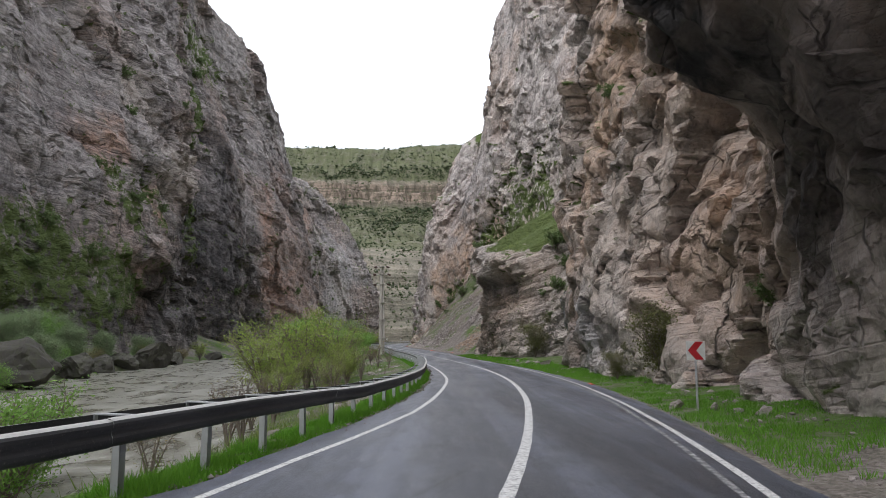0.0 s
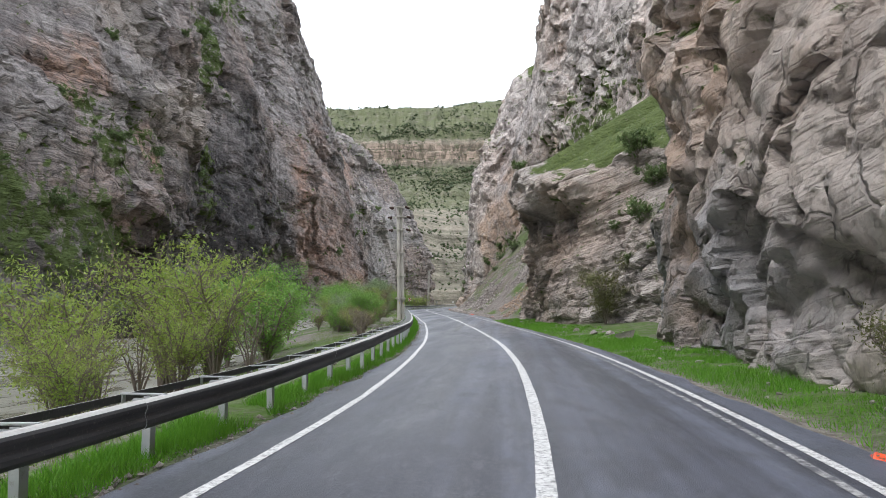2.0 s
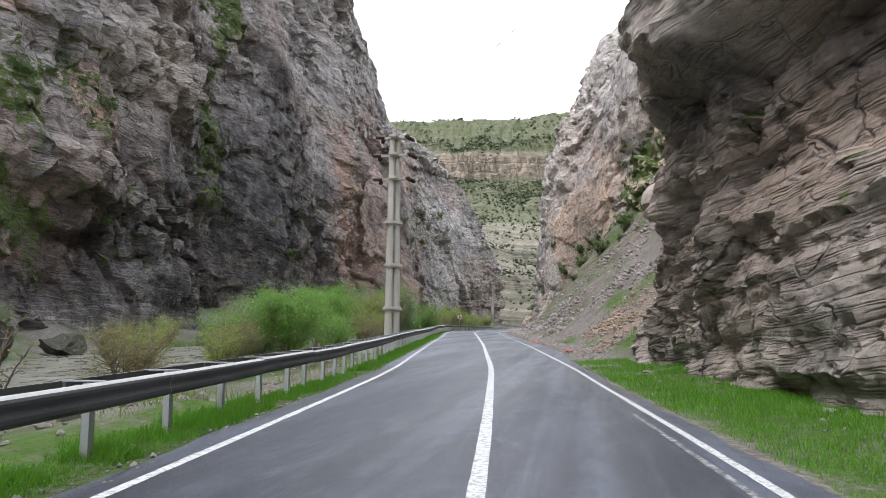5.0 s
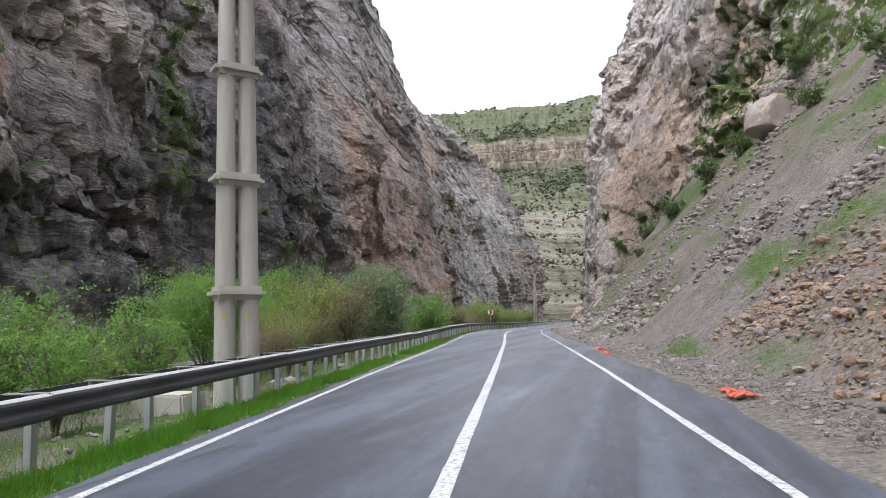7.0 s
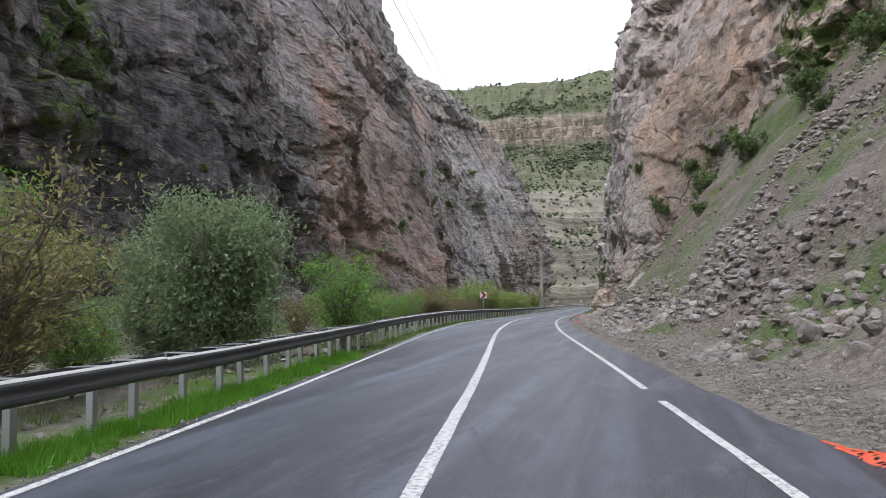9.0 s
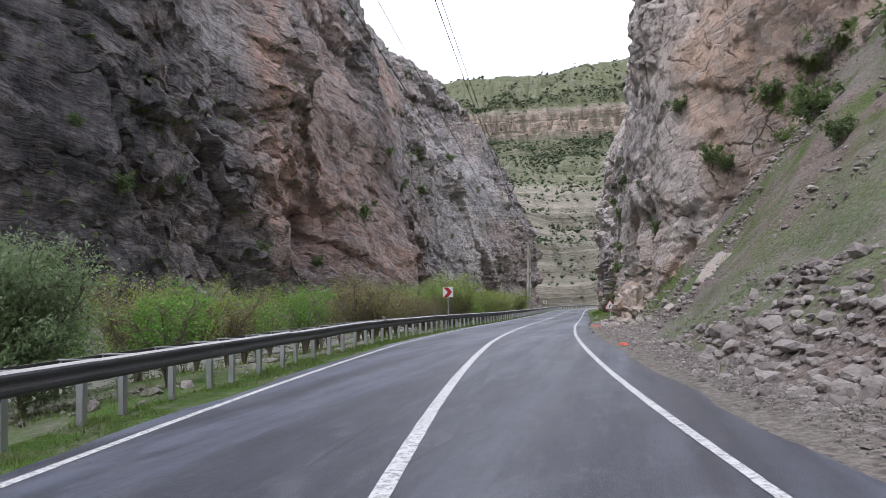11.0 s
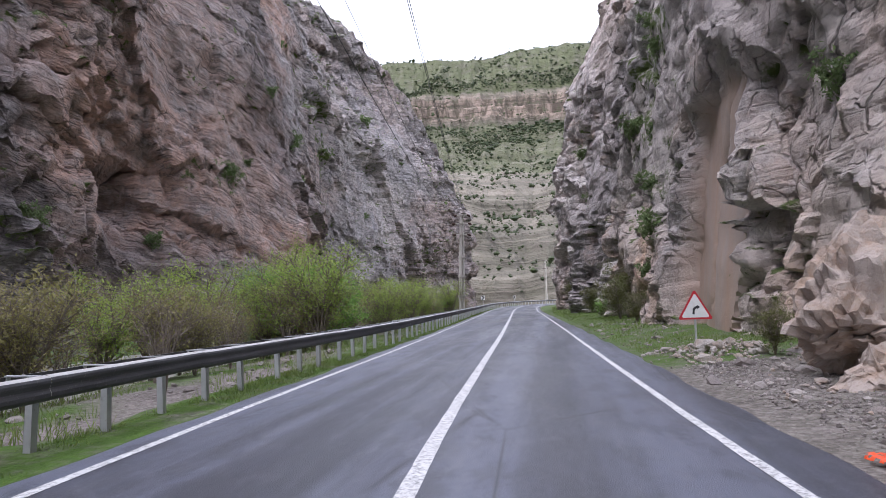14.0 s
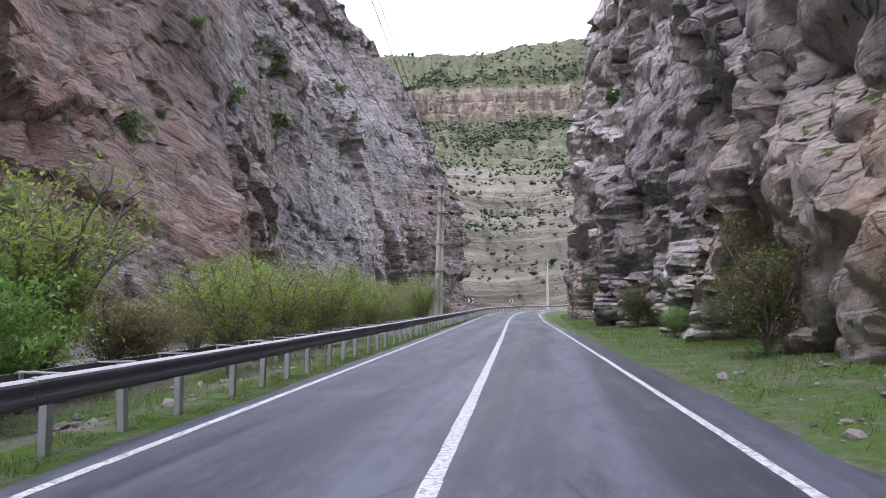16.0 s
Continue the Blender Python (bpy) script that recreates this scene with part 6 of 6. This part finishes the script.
stones("rubble_stones", np.stack([x[keep], y[keep], z + 0.03 + 0.25 * heap[keep] * rng.uniform(0, 1, keep.sum())], -1), np.clip(0.08 * rng.pareto(2.2, keep.sum()) + 0.07, 0.07, 0.45), stone_pale, "pale broken rubble piled at the cliff foot", 14, 0.8)


def scree_z(x, y):
    i = np.argmin((SCREE[..., 0] - x) ** 2 + (SCREE[..., 1] - y) ** 2)
    return SCREE.reshape(-1, 3)[i][2]


boulder("boulder", 11.4, 144.5, scree_z(11.4, 144.5) + 0.1, (2.7, 2.7, 2.9), 3, stone_pale, "huge smooth pale boulder lodged on the scree", "", 4, 0.0, 3, 0.4)
boulder("boulder", -7.5, 186.4, 1.0, (1.5, 1.3, 2.3), 9, stone_tan, "tall broken orange and grey boulder leaning on the cliff foot", "", 5, 0.0, 6, 1.7)
boulder("boulder", -8.0, 185.2, 0.45, (1.1, 1.0, 1.1), 11, stone_tan, "broken orange and grey block at the cliff foot", "", 4, 50.0, 8, 1.6)
boulder("boulder", -7.0, 184.7, 0.75, (1.2, 1.0, 0.9), 12, stone_tan, "broken orange and grey block on rubble below the cliff", "", 4, 20.0, 8, 1.6)
slab = boulder("boulder", -3.8, 169.9, 0, (1.9, 2.1, 0.6), 14, stone_pale, "pale grey split rock slab lying on the grassy slope")
slab.matrix_basis = pose(-3.8, 169.9, scree_z(-3.8, 169.9) + 0.18, 8, -48, 10)
for x, y, sz, seed in ((-7.2, 178.6, 0.8, 21), (-6.6, 178.2, 0.6, 22), (-6.9, 179.2, 0.55, 23), (-7.9, 184.2, 0.7, 24), (-8.6, 194.0, 0.45, 25), (-0.6, 128.5, 1.0, 26), (0.4, 129.5, 0.9, 27), (1.2, 127.8, 0.8, 28), (0.2, 126.9, 0.75, 29), (-3.6, 131.5, 0.6, 30), (5.2, 127, 0.9, 31), (2.2, 141, 1.0, 32), (9.0, 150, 1.4, 33), (8.2, 162, 1.6, 34), (4.0, 121, 0.9, 35), (-6.2, 170, 0.9, 36)):
    boulder("rock", x, y, scree_z(x, y) + 0.18 * sz, (0.62 * sz, 0.55 * sz, 0.48 * sz), seed, stone_grey if seed % 3 else stone_pale, "angular grey rock fallen at the foot of the slope", "fallen rocks", 3, seed * 40)
rng = np.random.default_rng(40)
for k in range(26):
    x, y = (1.2, 128.6) + rng.normal(0, 1, 2) * (1.3, 1.8) if k < 16 else (5.0, 139.0) + rng.normal(0, 1, 2) * (2.5, 6.0)
    sz = rng.uniform(0.22, 0.5)
    boulder("rock", x, y, scree_z(x, y) + 0.2 * sz, (sz, sz * 0.85, sz * 0.75), 60 + k, stone_grey, "angular grey rock in the rubble on the slope", "fallen rocks", 2, 37 * k)
for x, y, sz, seed in ((8.6, 56.6, 0.8, 41), (8.3, 60, 0.55, 42), (7.6, 61.5, 0.35, 43), (7.0, 64.2, 0.5, 44), (6.6, 19.6, 0.4, 45), (7.3, 18.4, 0.3, 46), (7.7, 16.6, 0.35, 47), (7.5, 17.4, 0.25, 48)):
    boulder("rock", x, y, height_at(x, y) + 0.15 * sz, (sz, sz * 0.9, sz * 0.75), seed, stone_grey, "grey rock lying in the roadside grass", "fallen rocks", 3, seed * 33)
for x, y, sz, seed in ((-36.5, 59.5, 5.0, 51), (-44, 88, 4.0, 52), (-45.5, 104, 5.5, 53), (-47, 118, 3.2, 54), (-50, 150, 3.5, 55), (-41, 76, 3.6, 56), (-46.5, 97, 3.5, 57)):
    boulder("boulder", x, y, -2.4 + 0.2 * sz, (sz, sz * 1.1, sz * 0.75), seed, stone_dark, "dark grey boulder at the far edge of the river", "river boulders", 4, seed * 20)


# ================= orange netting at the roadside =================
def netting(x, y, length, width, seed, turn):
    u, v = np.meshgrid(np.linspace(-0.5, 0.5, 40), np.linspace(-0.5, 0.5, 18), indexing="ij")
    p = np.stack([u * length, v * width * (0.6 + 0.5 * vnoise(np.stack([u * 5, u * 0, u * 0], -1), seed)), 0 * u], -1)
    p[..., 2] = 0.03 + 0.035 * (1 + fbm(p * 4.5, 4, seed)) * (1 - np.abs(2 * v) ** 3)
    p[..., :2] += 0.08 * np.stack([fbm(p * 3, 3, seed + 2), fbm(p * 3, 3, seed + 3)], -1)
    f = grid_faces(*u.shape)
    keep = (np.arange(len(f)) * 7919 % 11) > 1
    ob = thing("safety_net", mesh_of("safety_net", p, f[keep]), net_orange, "crumpled orange plastic safety net lying at the road edge", "net", "orange nets")
    z = max(height_at(x, y), level(y) - 0.1)
    ob.matrix_basis = pose(x, y, z, 0, 0, turn)


netting(6.75, 31.0, 0.9, 0.25, 6, 80)
netting(1.35, 101.0, 1.7, 0.55, 1, 95)
netting(-1.55, 116.4, 1.7, 0.32, 2, 100)
netting(-2.05, 119.6, 1.8, 0.45, 3, 105)
netting(-8.3, 160.6, 0.8, 0.3, 4, 98)
netting(-9.7, 180.2, 1.4, 0.3, 5, 110)


# ================= grass =================
def grass(name, x, y, z, tall, material, seed, label):
    rng = np.random.default_rng(seed)
    n = len(x)
    base = np.stack([x, y, z - 0.02], -1)
    ang = rng.uniform(0, 6.28, n)
    side = np.stack([np.cos(ang), np.sin(ang), 0 * ang], -1) * 0.007 * rng.uniform(0.7, 1.8, (n, 1))
    tuft = np.clip(1.0 + 0.8 * vnoise(base / 0.7, seed + 3) + 0.5 * vnoise(base / 3.0, seed + 4), 0.35, 2.0)
    h = tall * tuft * rng.uniform(0.45, 1.25, n)
    tip = base + np.c_[rng.normal(0, 0.4, (n, 2)) * h[:, None], h]
    v = np.stack([base - side, base + side, tip], 1)
    f = np.arange(n * 3).reshape(-1, 3)
    return thing(name, mesh_of(name, v, f), material, label, "grass", kind="stuff")


def verge(seed, n, y0, y1, d0, d1, near=1.0):
    rng = np.random.default_rng(seed)
    y = y0 + (y1 - y0) * rng.uniform(0, 1, n)
    d = d0 + (d1 - d0) * rng.uniform(0, 1, n) ** near
    x = np.interp(y, ROAD[:640, 1], ROAD[:640, 0]) + d / 0.975
    p = np.stack([x, y, 0 * x], -1)
    thick = vnoise(p / 1.3, 71) + 0.5 * vnoise(p / 0.4, 72) > -0.55
    return x[thick], y[thick], ground_z(x[thick], y[thick])[0]


x, y, z = verge(1, 150000, 2, 132, -3.95, RAIL - 0.35, 0.8)
grass("verge_grass_by_rail", x, y, z, 0.17 + 0 * y, grass_green, 2, "bright green grass under the guard rail")
x, y, z = verge(2, 60000, 130, 285, -4.02, RAIL - 0.5, 0.8)
grass("verge_grass_beyond", x, y, z, 0.09 + 0 * y, grass_dull, 12, "short dull green grass under the guard rail")
x, y, z = verge(3, 110000, 9, 93, 3.65, 7.0, 0.9)
grass("verge_grass_by_cliff", x, y, z, 0.13 + 0 * y, grass_green, 4, "bright green grass below the cliff")
x, y, z = verge(5, 40000, 192, 285, 4.4, 8.5, 0.9)
grass("verge_grass_ahead", x, y, z, 0.13 + 0 * y, grass_dull, 6, "dull green grass below the cliff")
cap = WALLS["rock_outcrop"][:, -7:]
rng = np.random.default_rng(19)
i, j = rng.integers(0, cap.shape[0] - 1, 30000), rng.integers(0, 6, 30000)
u, v = rng.uniform(0, 1, (30000, 1)), rng.uniform(0, 1, (30000, 1))
c = cap[i, j] * (1 - u) * (1 - v) + cap[i + 1, j] * u * (1 - v) + cap[i, j + 1] * (1 - u) * v + cap[i + 1, j + 1] * u * v
grass("meadow_grass", c[:, 0], c[:, 1], c[:, 2], 0.2 + 0 * c[:, 0], grass_meadow, 18, "bright green grass on the ledge above the outcrop")
rng = np.random.default_rng(9)
p = SCREE.reshape(-1, 3)
g = SCREE_GREEN.ravel()
pick = rng.choice(len(p), 60000, p=g ** 2 / (g ** 2).sum())
c = p[pick] + rng.normal(0, 0.16, (len(pick), 3)) * (1, 1, 0)
grass("slope_grass", c[:, 0], c[:, 1], c[:, 2], 0.16 + 0 * c[:, 0], grass_dull, 8, "patches of green grass on the stony slope")
n = 60000
y = rng.uniform(4, 270, n)
x = np.interp(y, ROAD[:640, 1], ROAD[:640, 0]) + RAIL - 0.9 - rng.uniform(0, 1, n) ** 1.2 * 9
p = np.stack([x, y, 0 * x], -1)
ok = vnoise(p / 2.5, 44) > -0.1
grass("bank_grass", x[ok], y[ok], ground_z(x[ok], y[ok])[0], 0.28 + 0 * y[ok], grass_dull, 10, "rough grass and weeds on the river bank")

# ================= bushes on the far hillside =================
rng = np.random.default_rng(21)
p = HILL.reshape(-1, 3)
g = np.where(p[:, 2] > 186, 1.0, np.where((p[:, 2] > 80) & (p[:, 2] < 150), 1.1, np.where(p[:, 2] < 80, 0.3, 0.1))) * (p[:, 2] > 3) * (np.abs(p[:, 0] + 60) < 330) * (p[:, 1] < 900)
g = g * np.clip(0.75 + 0.8 * vnoise(p / 30, 5), 0.1, 2)
pick = rng.choice(len(p), 26000, p=g / g.sum())
c = p[pick] + rng.normal(0, 1.6, (len(pick), 3)) * (1, 1, 0)
size = np.clip(rng.lognormal(0.42, 0.45, len(pick)), 0.6, 4.2)
lumps = []
for k in range(2):
    lumps.append((c + rng.normal(0, 0.32, c.shape) * size[:, None] + np.array((0, 0, 0.25)) * size[:, None], size * rng.uniform(0.6, 1.0, len(size))))
stones("hillside_bushes", np.concatenate([a for a, _ in lumps]), np.concatenate([b for _, b in lumps]), leaf_far, "scattered green bushes over the far hillside", 31, 0.85, "bushes", True)
